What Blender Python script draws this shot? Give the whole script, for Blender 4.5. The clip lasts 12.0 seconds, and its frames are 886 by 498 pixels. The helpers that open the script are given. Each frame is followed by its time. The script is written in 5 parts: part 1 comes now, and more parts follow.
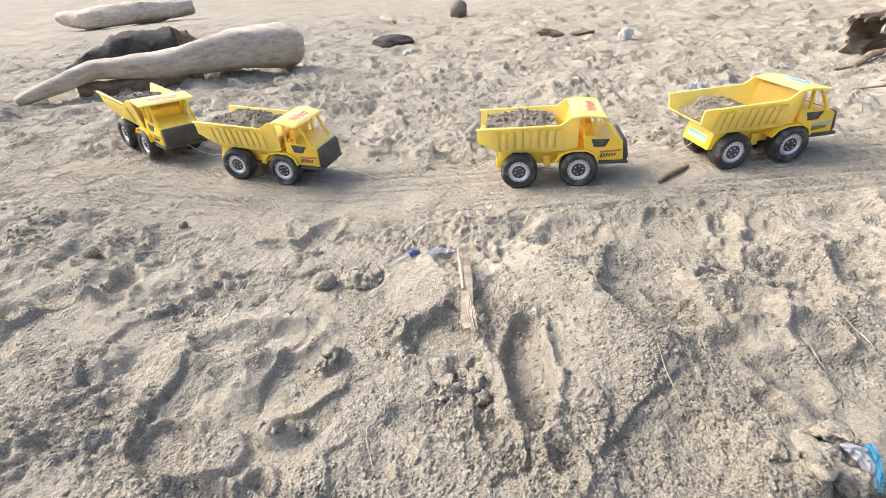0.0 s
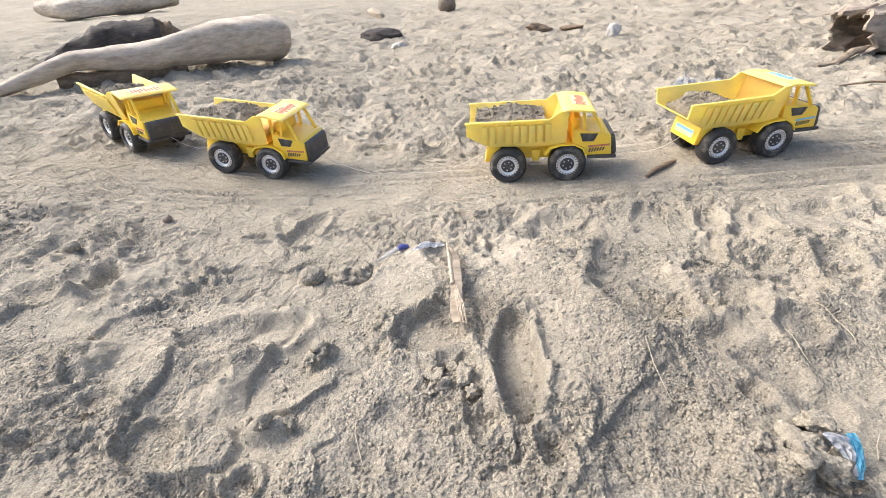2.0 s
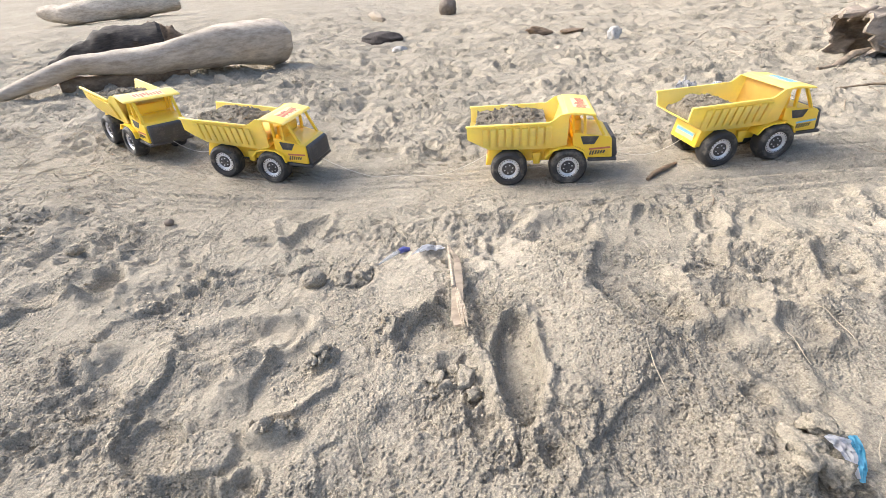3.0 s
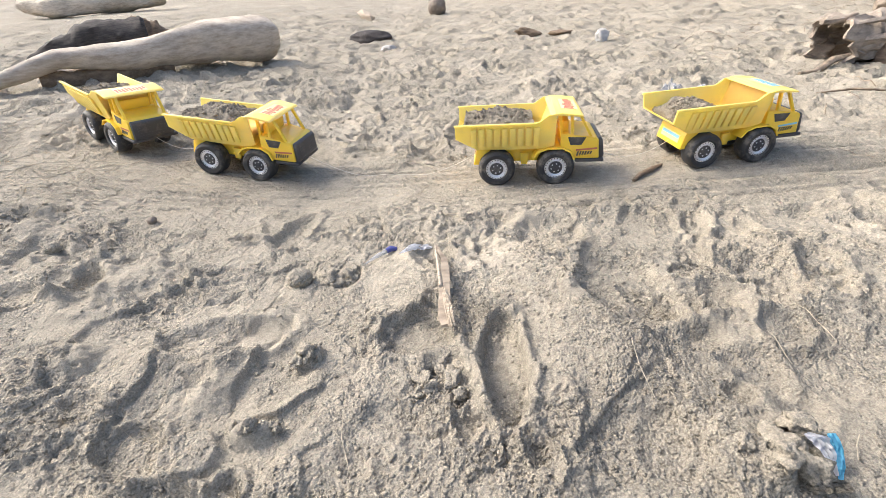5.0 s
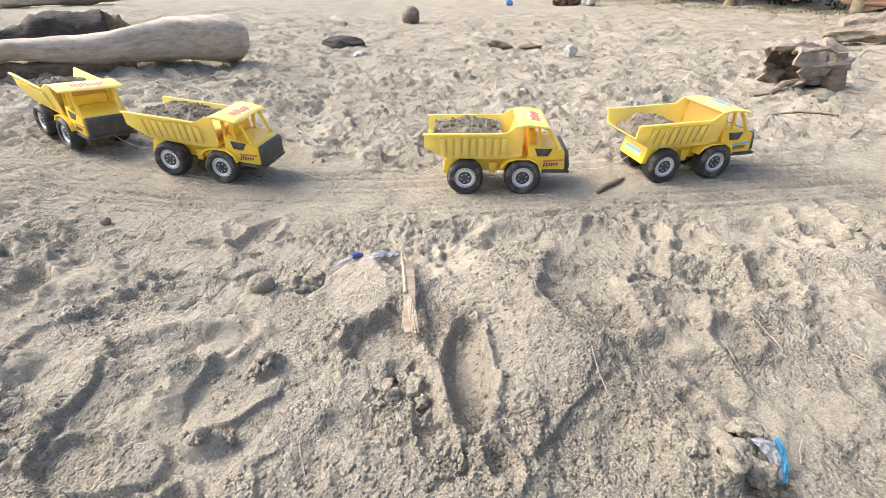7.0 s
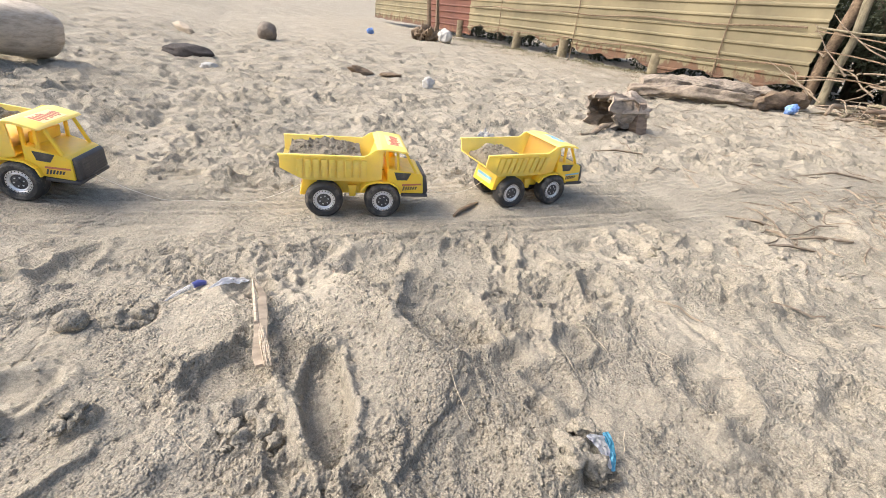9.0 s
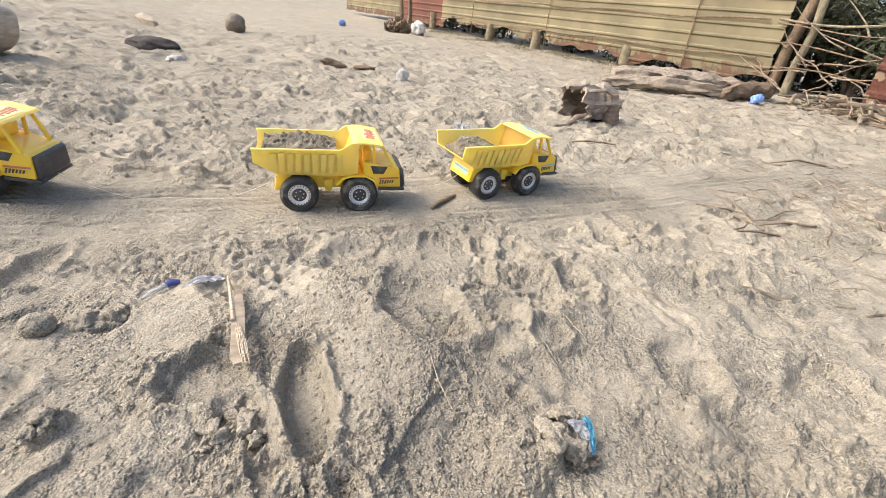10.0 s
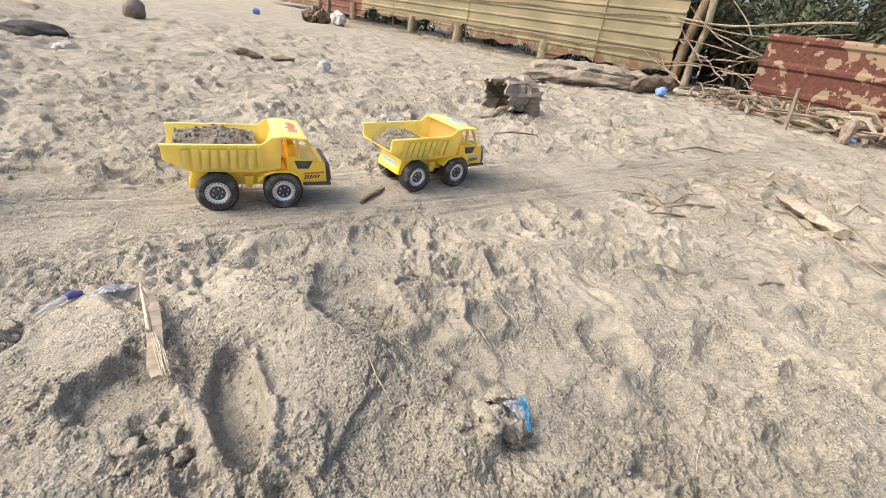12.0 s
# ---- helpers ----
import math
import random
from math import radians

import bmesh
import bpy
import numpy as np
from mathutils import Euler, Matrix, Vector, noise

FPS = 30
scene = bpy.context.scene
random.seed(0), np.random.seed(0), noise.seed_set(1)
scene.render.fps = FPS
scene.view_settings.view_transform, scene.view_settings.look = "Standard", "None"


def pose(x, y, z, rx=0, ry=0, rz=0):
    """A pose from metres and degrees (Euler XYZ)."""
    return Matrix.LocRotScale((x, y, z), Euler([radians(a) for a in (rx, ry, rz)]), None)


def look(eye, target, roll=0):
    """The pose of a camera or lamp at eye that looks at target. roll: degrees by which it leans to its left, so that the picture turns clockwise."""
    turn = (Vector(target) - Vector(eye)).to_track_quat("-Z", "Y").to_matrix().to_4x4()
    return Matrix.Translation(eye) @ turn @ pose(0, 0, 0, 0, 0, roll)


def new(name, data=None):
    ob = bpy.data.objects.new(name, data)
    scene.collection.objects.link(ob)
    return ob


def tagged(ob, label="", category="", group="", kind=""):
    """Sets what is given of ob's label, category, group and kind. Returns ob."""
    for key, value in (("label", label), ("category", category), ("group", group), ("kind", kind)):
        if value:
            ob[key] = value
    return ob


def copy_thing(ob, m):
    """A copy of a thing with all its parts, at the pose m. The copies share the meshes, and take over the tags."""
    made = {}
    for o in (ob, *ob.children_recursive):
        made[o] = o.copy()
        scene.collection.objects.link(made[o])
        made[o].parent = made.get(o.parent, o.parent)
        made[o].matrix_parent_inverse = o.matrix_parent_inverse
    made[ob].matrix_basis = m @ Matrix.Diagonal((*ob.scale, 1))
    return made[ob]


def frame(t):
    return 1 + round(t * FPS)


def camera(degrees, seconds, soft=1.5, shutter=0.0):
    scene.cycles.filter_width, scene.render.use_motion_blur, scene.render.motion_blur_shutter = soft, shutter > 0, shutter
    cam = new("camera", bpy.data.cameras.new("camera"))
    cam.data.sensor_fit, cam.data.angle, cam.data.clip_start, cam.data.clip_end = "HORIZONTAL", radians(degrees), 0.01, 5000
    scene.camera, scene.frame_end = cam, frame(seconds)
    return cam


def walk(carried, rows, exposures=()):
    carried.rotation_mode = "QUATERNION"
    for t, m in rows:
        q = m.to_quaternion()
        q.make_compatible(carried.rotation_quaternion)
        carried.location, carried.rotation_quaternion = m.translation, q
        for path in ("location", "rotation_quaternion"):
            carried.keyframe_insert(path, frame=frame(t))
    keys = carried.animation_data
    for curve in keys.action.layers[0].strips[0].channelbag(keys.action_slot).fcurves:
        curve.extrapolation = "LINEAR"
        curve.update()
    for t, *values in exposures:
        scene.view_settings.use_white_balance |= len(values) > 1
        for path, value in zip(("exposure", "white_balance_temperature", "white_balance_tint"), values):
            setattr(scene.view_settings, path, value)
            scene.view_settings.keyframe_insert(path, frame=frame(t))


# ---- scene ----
cam = camera(88.0, 12.0, soft=0.5)
PATH = [
    (0, (0.5836, 0.5675, 0.5597), (0.5172, 2.2792, -0.4727), -6.68),
    (0.5, (0.5844, 0.5672, 0.5594), (0.5097, 2.2785, -0.4731), -6.98),
    (1, (0.584, 0.569, 0.5577), (0.5328, 2.2731, -0.4879), -6.4),
    (1.5, (0.5831, 0.5692, 0.556), (0.5343, 2.2665, -0.5008), -6.57),
    (2, (0.5833, 0.5695, 0.5556), (0.5622, 2.269, -0.4985), -6.0),
    (2.5, (0.584, 0.5688, 0.5562), (0.5656, 2.2699, -0.4955), -6.03),
    (3, (0.5837, 0.5681, 0.5564), (0.5586, 2.2743, -0.4868), -6.16),
    (5, (0.5857, 0.5698, 0.5542), (0.6112, 2.2733, -0.4935), -5.01),
    (5.5, (0.5859, 0.5693, 0.5545), (0.6163, 2.2763, -0.4871), -4.95),
    (6, (0.5856, 0.5688, 0.5546), (0.6051, 2.2777, -0.4843), -5.34),
    (6.5, (0.5885, 0.5683, 0.554), (0.663, 2.2801, -0.4776), -3.77),
    (7, (0.5936, 0.569, 0.5518), (0.752, 2.2796, -0.4722), -1.72),
    (7.5, (0.6012, 0.5728, 0.5476), (1.0014, 2.2761, -0.4212), 3.52),
    (7.7, (0.6032, 0.5726, 0.5471), (1.0744, 2.2711, -0.3979), 5.06),
    (9.3, (0.6078, 0.5688, 0.5484), (1.3486, 2.1846, -0.3683), 5.97),
    (9.5, (0.6077, 0.5685, 0.548), (1.3484, 2.183, -0.3711), 5.75),
    (10, (0.6069, 0.5687, 0.5463), (1.4168, 2.143, -0.384), 6.4),
    (10.5, (0.6073, 0.5685, 0.5447), (1.4796, 2.1005, -0.3999), 6.83),
    (11, (0.608, 0.5658, 0.547), (1.5472, 2.0631, -0.389), 7.28),
    (11.5, (0.6075, 0.566, 0.5462), (1.5588, 2.0502, -0.3985), 6.52),
    (12, (0.6089, 0.5666, 0.5439), (1.6692, 1.9893, -0.3788), 7.97),
]
walk(cam, [(t, look(e, a, r)) for t, e, a, r in PATH], [(0, 1.2, 6240, 9), (7, 1.16, 6260, 9), (9.5, 1.06, 6420, 9), (12, 1.02, 6470, 9)])

# ---- world and sun ----
world = bpy.data.worlds.new("world")
scene.world = world
world.use_nodes = True
_sky = world.node_tree.nodes.new("ShaderNodeTexSky")
_sky.sky_type, _sky.sun_disc = "NISHITA", False
_sky.sun_elevation, _sky.sun_rotation = radians(46), radians(-67)
_sky.air_density, _sky.dust_density, _sky.ozone_density = 0.9, 6.0, 1.0
_bg = world.node_tree.nodes["Background"]
_bg.inputs["Strength"].default_value = 0.15
world.node_tree.links.new(_sky.outputs["Color"], _bg.inputs["Color"])
sun = new("sun", bpy.data.lights.new("sun", "SUN"))
sun.data.energy, sun.data.angle, sun.data.color = 0.98, radians(24), (1.0, 0.95, 0.88)
sun.matrix_world = look((-4.2, 1.8, 4.7), (0, 0, 0))


# ---- materials ----
def material(name, rough=0.6, metal=0.0):
    m = bpy.data.materials.new(name)
    m.use_nodes = True
    b = m.node_tree.nodes["Principled BSDF"]
    b.inputs["Roughness"].default_value, b.inputs["Metallic"].default_value = rough, metal
    return m, m.node_tree.nodes, m.node_tree.links, b


def ramp(nodes, links, source, stops):
    r = nodes.new("ShaderNodeValToRGB")
    links.new(source, r.inputs[0])
    while len(r.color_ramp.elements) < len(stops):
        r.color_ramp.elements.new(0.5)
    for e, (at, c) in zip(r.color_ramp.elements, stops):
        e.position, e.color = at, (*c, 1)
    return r.outputs[0]


def noise_node(nodes, links, scale, detail=6, rough=0.6, coords="Object", stretch=None):
    tc = nodes.new("ShaderNodeTexCoord")
    out = tc.outputs[coords]
    if stretch:
        mp = nodes.new("ShaderNodeMapping")
        mp.inputs["Scale"].default_value = stretch
        links.new(out, mp.inputs["Vector"])
        out = mp.outputs[0]
    n = nodes.new("ShaderNodeTexNoise")
    n.inputs["Scale"].default_value, n.inputs["Detail"].default_value, n.inputs["Roughness"].default_value = scale, detail, rough
    links.new(out, n.inputs["Vector"])
    return n.outputs["Fac"]


def mixed(nodes, links, fac, a, b, mode="MIX"):
    n = nodes.new("ShaderNodeMix")
    n.data_type, n.blend_type = "RGBA", mode
    for socket, value in ((n.inputs[0], fac), (n.inputs[6], a), (n.inputs[7], b)):
        if isinstance(value, (int, float)):
            socket.default_value = value
        elif isinstance(value, tuple):
            socket.default_value = (*value, 1)
        else:
            links.new(value, socket)
    return n.outputs[2]


def bump(nodes, links, b, height, strength, distance, below=None):
    n = nodes.new("ShaderNodeBump")
    n.inputs["Strength"].default_value, n.inputs["Distance"].default_value = strength, distance
    links.new(height, n.inputs["Height"])
    if below:
        links.new(below, n.inputs["Normal"])
    links.new(n.outputs[0], b.inputs["Normal"])
    return n.outputs[0]


def sand_material(name, dark, mid, light, grit=1.0, dug=False):
    m, n, l, b = material(name, 0.95)
    big, mid_n = noise_node(n, l, 2.3, 6), noise_node(n, l, 15, 8, 0.68)
    grain, fine, grit_n = noise_node(n, l, 60, 10, 0.78), noise_node(n, l, 420, 5, 0.85), noise_node(n, l, 190, 3, 0.6)
    c = ramp(n, l, big, ((0.3, dark), (0.5, mid), (0.72, light)))
    if dug:
        # sand up to a tenth darker near the dug heap before the lane, slightly lighter beyond
        tc, off, n2 = n.new("ShaderNodeTexCoord"), n.new("ShaderNodeVectorMath"), n.new("ShaderNodeMath")
        off.operation, n2.operation = "DISTANCE", "MULTIPLY_ADD"
        l.new(tc.outputs["Object"], off.inputs[0])
        off.inputs[1].default_value = (0.92, 0.78, 0)
        l.new(mid_n, n2.inputs[0])
        n2.inputs[1].default_value = 0.7
        l.new(off.outputs["Value"], n2.inputs[2])
        c = mixed(n, l, 1.0, c, ramp(n, l, n2.outputs[0], ((0.75, (0.9, 0.9, 0.9)), (1.3, (1.04, 1.04, 1.035)))), "MULTIPLY")
    c = mixed(n, l, 1.0, c, ramp(n, l, mid_n, ((0.32, (0.93, 0.93, 0.93)), (0.5, (1.0, 1.0, 1.0)), (0.66, (1.05, 1.05, 1.04)))), "MULTIPLY")
    c = mixed(n, l, 1.0, c, ramp(n, l, grain, ((0.36, (0.88, 0.875, 0.87)), (0.5, (1.0, 1.0, 1.0)), (0.64, (1.1, 1.1, 1.09)))), "MULTIPLY")
    c = mixed(n, l, 0.9, c, ramp(n, l, fine, ((0.35, (0.62, 0.61, 0.60)), (0.5, (1.0, 1.0, 1.0)), (0.65, (1.38, 1.37, 1.35)))), "MULTIPLY")
    c = mixed(n, l, 0.8, c, ramp(n, l, grit_n, ((0.34, (0.84, 0.83, 0.82)), (0.5, (1.0, 1.0, 1.0)), (0.66, (1.12, 1.11, 1.1)))), "MULTIPLY")
    l.new(c, b.inputs["Base Color"])
    b.inputs["Specular IOR Level"].default_value = 0.2
    low = bump(n, l, b, noise_node(n, l, 24, 6, 0.65), 0.4 * grit, 0.010)
    low = bump(n, l, b, grain, 0.6 * grit, 0.006, low)
    # crumbs: two sizes of rounded grains that fade out where the sand is smooth
    for size, strong, deep in ((85, 0.7, 0.007), (230, 0.9, 0.004)):
        cells, fade, tc = n.new("ShaderNodeTexVoronoi"), n.new("ShaderNodeMath"), n.new("ShaderNodeTexCoord")
        cells.feature, cells.inputs["Scale"].default_value, cells.inputs["Randomness"].default_value = "SMOOTH_F1", size, 1.0
        cells.inputs["Smoothness"].default_value = 0.35
        l.new(tc.outputs["Object"], cells.inputs["Vector"])
        fade.operation = "MULTIPLY"
        inv = ramp(n, l, cells.outputs["Distance"], ((0.0, (1, 1, 1)), (0.75, (0, 0, 0))))
        l.new(inv, fade.inputs[0])
        l.new(ramp(n, l, noise_node(n, l, 6, 4, 0.6), ((0.38, (0.12, 0.12, 0.12)), (0.58, (1, 1, 1)))), fade.inputs[1])
        low = bump(n, l, b, fade.outputs[0], strong * grit, deep, low)
    if dug:
        # wheel ruts: wavy lines along the lane
        tc, sep, far, wave, fade = n.new("ShaderNodeTexCoord"), n.new("ShaderNodeSeparateXYZ"), n.new("ShaderNodeMath"), n.new("ShaderNodeTexWave"), n.new("ShaderNodeMath")
        l.new(tc.outputs["Object"], sep.inputs[0])
        l.new(tc.outputs["Object"], wave.inputs["Vector"])
        wave.bands_direction = "Y"
        for key, value in (("Scale", 11), ("Distortion", 5.5), ("Detail", 3), ("Detail Scale", 0.35), ("Detail Roughness", 0.55)):
            wave.inputs[key].default_value = value
        far.operation, fade.operation = "MULTIPLY_ADD", "MULTIPLY"
        l.new(sep.outputs["X"], far.inputs[0])
        far.inputs[1].default_value = 0.09
        l.new(sep.outputs["Y"], far.inputs[2])
        shift = n.new("ShaderNodeMapRange")
        shift.inputs["From Min"].default_value, shift.inputs["From Max"].default_value = 1.62, 2.30
        l.new(far.outputs[0], shift.inputs["Value"])
        band = ramp(n, l, shift.outputs[0], ((0.0, (0, 0, 0)), (0.2, (1, 1, 1)), (0.7, (1, 1, 1)), (1.0, (0, 0, 0))))
        l.new(mixed(n, l, 1.0, band, ramp(n, l, noise_node(n, l, 3.2, 3), ((0.4, (0.1, 0.1, 0.1)), (0.58, (1, 1, 1)))), "MULTIPLY"), fade.inputs[0])
        l.new(wave.outputs["Fac"], fade.inputs[1])
        low = bump(n, l, b, fade.outputs[0], 0.4, 0.008, low)
        # prints of the toy tyres: fine cross bars in strips along the lane
        bars, cut, tc = n.new("ShaderNodeTexWave"), n.new("ShaderNodeMath"), n.new("ShaderNodeTexCoord")
        l.new(tc.outputs["Object"], bars.inputs["Vector"])
        bars.bands_direction, cut.operation = "DIAGONAL", "MULTIPLY"
        for key, value in (("Scale", 22), ("Distortion", 2.5), ("Detail", 2), ("Detail Scale", 0.5)):
            bars.inputs[key].default_value = value
        strips = ramp(n, l, noise_node(n, l, 1.0, 2, 0.5, "Object", (1.3, 17, 1)), ((0.5, (0, 0, 0)), (0.56, (1, 1, 1))))
        l.new(mixed(n, l, 1.0, band, strips, "MULTIPLY"), cut.inputs[0])
        l.new(bars.outputs["Fac"], cut.inputs[1])
        low = bump(n, l, b, cut.outputs[0], 0.6, 0.005, low)
    bump(n, l, b, fine, 0.6 * grit, 0.0015, low)
    return m


def plain(name, colour, rough=0.5, metal=0.0, vary=0.15, scale=20, relief=0.15, depth=0.001, stretch=None, second=None):
    m, n, l, b = material(name, rough, metal)
    f = noise_node(n, l, scale, 6, 0.65, "Object", stretch)
    lo = tuple(c * (1 - vary) for c in colour)
    hi = second or tuple(min(1, c * (1 + vary)) for c in colour)
    l.new(ramp(n, l, f, ((0.3, lo), (0.7, hi))), b.inputs["Base Color"])
    r = n.new("ShaderNodeMapRange")
    r.inputs["To Min"].default_value, r.inputs["To Max"].default_value = max(0, rough - 0.12), min(1, rough + 0.15)
    l.new(f, r.inputs["Value"])
    l.new(r.outputs[0], b.inputs["Roughness"])
    bump(n, l, b, f, relief, depth)
    return m


SAND = sand_material("sand", (0.292, 0.263, 0.210), (0.33, 0.297, 0.238), (0.38, 0.343, 0.277), 1.0, True)
DAMP = sand_material("damp_sand", (0.2, 0.175, 0.135), (0.28, 0.245, 0.19), (0.36, 0.315, 0.245), 1.4)


def dusty_plastic(name, colour, rough, dust=0.35, thin=0.0):
    """Moulded plastic with a film of dry sand in patches and scratches."""
    m, n, l, b = material(name, rough)
    f = ramp(n, l, noise_node(n, l, 26, 7, 0.7), ((0.5, (0, 0, 0)), (0.75, (dust, dust, dust))))
    g = ramp(n, l, noise_node(n, l, 7, 4), ((0.3, (0.93, 0.93, 0.93)), (0.7, (1.04, 1.04, 1.04))))
    base = mixed(n, l, 1.0, colour, g, "MULTIPLY")
    l.new(mixed(n, l, f, base, (0.42, 0.37, 0.29)), b.inputs["Base Color"])
    r = n.new("ShaderNodeMapRange")
    r.inputs["To Min"].default_value, r.inputs["To Max"].default_value = rough, min(1, rough + 0.4)
    l.new(f, r.inputs["Value"])
    l.new(r.outputs[0], b.inputs["Roughness"])
    bump(n, l, b, noise_node(n, l, 90, 4), 0.08, 0.0006)
    b.inputs["Subsurface Weight"].default_value = thin
    b.inputs["Subsurface Radius"].default_value = (1.0, 0.75, 0.15)
    b.inputs["Subsurface Scale"].default_value = 0.02
    return m


YELLOW = dusty_plastic("yellow_plastic", (1.0, 0.655, 0.06), 0.33, 0.2, 0.3)
BED_YELLOW = dusty_plastic("pale_yellow_plastic", (1.0, 0.73, 0.17), 0.36, 0.2, 0.35)
BLACK = dusty_plastic("black_plastic", (0.055, 0.054, 0.057), 0.5, 0.3)
TYRE = dusty_plastic("tyre_plastic", (0.03, 0.03, 0.031), 0.6, 0.55)
CHROME = plain("chrome_print", (0.72, 0.72, 0.73), 0.3, 0.6, 0.1)
STICK_RED, STICK_BLUE = plain("red_sticker", (0.55, 0.17, 0.10), 0.4), plain("blue_sticker", (0.22, 0.5, 0.72), 0.4)
STICK_WHITE = plain("cream_sticker", (0.88, 0.76, 0.36), 0.4)


# ---- building helpers ----
def finish(name, bm, mat, smooth=False, angle=None):
    bmesh.ops.recalc_face_normals(bm, faces=bm.faces)
    me = bpy.data.meshes.new(name)
    bm.to_mesh(me)
    bm.free()
    me.materials.append(mat)
    if smooth:
        me.polygons.foreach_set("use_smooth", [True] * len(me.polygons))
        if angle:
            me.set_sharp_from_angle(angle=radians(angle))
    return me


def part(name, bm, mat, parent, label="", smooth=False, angle=35):
    ob = new(name, finish(name, bm, mat, smooth, angle))
    ob.parent = parent
    if label:
        tagged(ob, label)
    return ob


def thing(name, bm, mat, label, category, smooth=False, angle=None, m=None, group="", kind=""):
    ob = new(name, finish(name, bm, mat, smooth, angle))
    if m:
        ob.matrix_world = m
    return tagged(ob, label, category, group, kind)


def box(bm, x0, x1, y0, y1, z0, z1, m=None, bevel=0.0):
    r = bmesh.ops.create_cube(bm, size=1)
    t = Matrix.Translation(((x0 + x1) / 2, (y0 + y1) / 2, (z0 + z1) / 2)) @ Matrix.Diagonal((x1 - x0, y1 - y0, z1 - z0, 1))
    bmesh.ops.transform(bm, verts=r["verts"], matrix=(m @ t) if m else t)
    if bevel:
        edges = list({e for v in r["verts"] for e in v.link_edges})
        bmesh.ops.bevel(bm, geom=edges, offset=bevel, segments=2, affect="EDGES", profile=0.5)


def prism(bm, outline, y0, y1):
    """An outline in x, z pushed from y0 to y1."""
    a = [bm.verts.new((x, y0, z)) for x, z in outline]
    b = [bm.verts.new((x, y1, z)) for x, z in outline]
    bm.faces.new(a)
    bm.faces.new(list(reversed(b)))
    for i in range(len(a)):
        j = (i + 1) % len(a)
        bm.faces.new((a[i], b[i], b[j], a[j]))


def loft(bm, rings, closed=True, caps=True):
    vs = [[bm.verts.new(p) for p in ring] for ring in rings]
    n = len(vs[0])
    for a, b in zip(vs, vs[1:]):
        for i in range(n if closed else n - 1):
            j = (i + 1) % n
            bm.faces.new((a[i], a[j], b[j], b[i]))
    if caps:
        bm.faces.new(list(reversed(vs[0])))
        bm.faces.new(vs[-1])
    return vs


def lathe(bm, profile, steps=28, m=None):
    """Profile of (radius, y) turned round the y axis."""
    rings = []
    for r, y in profile:
        rings.append([Vector((r * math.cos(a), y, r * math.sin(a))) for a in (2 * math.pi * k / steps for k in range(steps))])
    if m:
        rings = [[m @ p for p in ring] for ring in rings]
    loft(bm, rings)


def tube(bm, points, radii, sides=8, rough=0.0, seed=0):
    rnd = random.Random(seed)
    points = [Vector(p) for p in points]
    rings = []
    for i, p in enumerate(points):
        d = (points[min(i + 1, len(points) - 1)] - points[max(i - 1, 0)]).normalized()
        u = d.orthogonal().normalized() if i == 0 else (u - d * u.dot(d)).normalized()
        v = d.cross(u)
        r = radii[i] if isinstance(radii, (list, tuple)) else radii
        rings.append([p + (u * math.cos(a) + v * math.sin(a)) * r * (1 + rough * rnd.uniform(-1, 1)) for a in (2 * math.pi * k / sides for k in range(sides))])
    loft(bm, rings)


# ---- the ground's shape ----
_perm = np.random.RandomState(7).permutation(4096)
_ang = np.random.RandomState(8).uniform(0, 2 * np.pi, 4096)


def gnoise(x, y, seed=0):
    """Gradient noise of arrays, about -0.7 to 0.7."""
    x, y = x + seed * 37.13, y + seed * 91.7
    xi, yi = np.floor(x).astype(np.int64), np.floor(y).astype(np.int64)
    xf, yf = x - xi, y - yi
    u, v = xf**3 * (xf * (xf * 6 - 15) + 10), yf**3 * (yf * (yf * 6 - 15) + 10)

    def corner(i, j):
        a = _ang[_perm[(_perm[(xi + i) & 4095] + yi + j) & 4095]]
        return np.cos(a) * (xf - i) + np.sin(a) * (yf - j)

    top = corner(0, 0) * (1 - u) + corner(1, 0) * u
    low = corner(0, 1) * (1 - u) + corner(1, 1) * u
    return top * (1 - v) + low * v


def step(a, b, v):
    t = np.clip((v - a) / (b - a), 0, 1)
    return t * t * (3 - 2 * t)


def lane(x):
    """The middle of the smooth lane that the toys drive along."""
    return 1.90 + 0.22 * np.clip(-x, 0, 3) ** 1.3 - 0.10 * np.clip(x - 0.2, 0, 1.2) - 0.03 * np.clip(x - 1.6, 0, 4)


DENTS = []


def dent(x, y, a, b, turn, depth, rim=0.3, sharp=0.6):
    """A hollow a by b metres (half sizes) with its long way at turn degrees; depth < 0 makes a lump. rim: the raised edge, in depths."""
    DENTS.append((x, y, a, b, radians(turn), depth, rim, sharp))


# hollows and lumps of the trampled sand in front of the lane
dent(0.676, 1.092, 0.112, 0.036, -93, 0.034, 0.35, 0.9)
dent(0.536, 1.190, 0.060, 0.056, -8, 0.022, 0.3, 0.9)
dent(0.564, 1.097, 0.042, 0.032, 1, 0.006, 0.3, 0.3)
dent(0.137, 0.992, 0.038, 0.049, 41, 0.017, 0.35, 0.88)
dent(0.22, 0.981, 0.046, 0.038, -4, -0.014, 0, 0.78)
dent(0.294, 1.117, 0.09, 0.069, 71, 0.009, 0.25, 0.68)
dent(-0.48, 1.661, 0.068, 0.083, 2, 0.020, 0.3, 0.4)
dent(-0.255, 1.353, 0.063, 0.05, 0, 0.0265, 0.2, 0.4)
dent(0.84, 0.932, 0.075, 0.055, 1, 0.010, 0.2, 0.88)
dent(0.85, 1.485, 0.071, 0.091, -21, 0.0177, 0.3, 0.68)
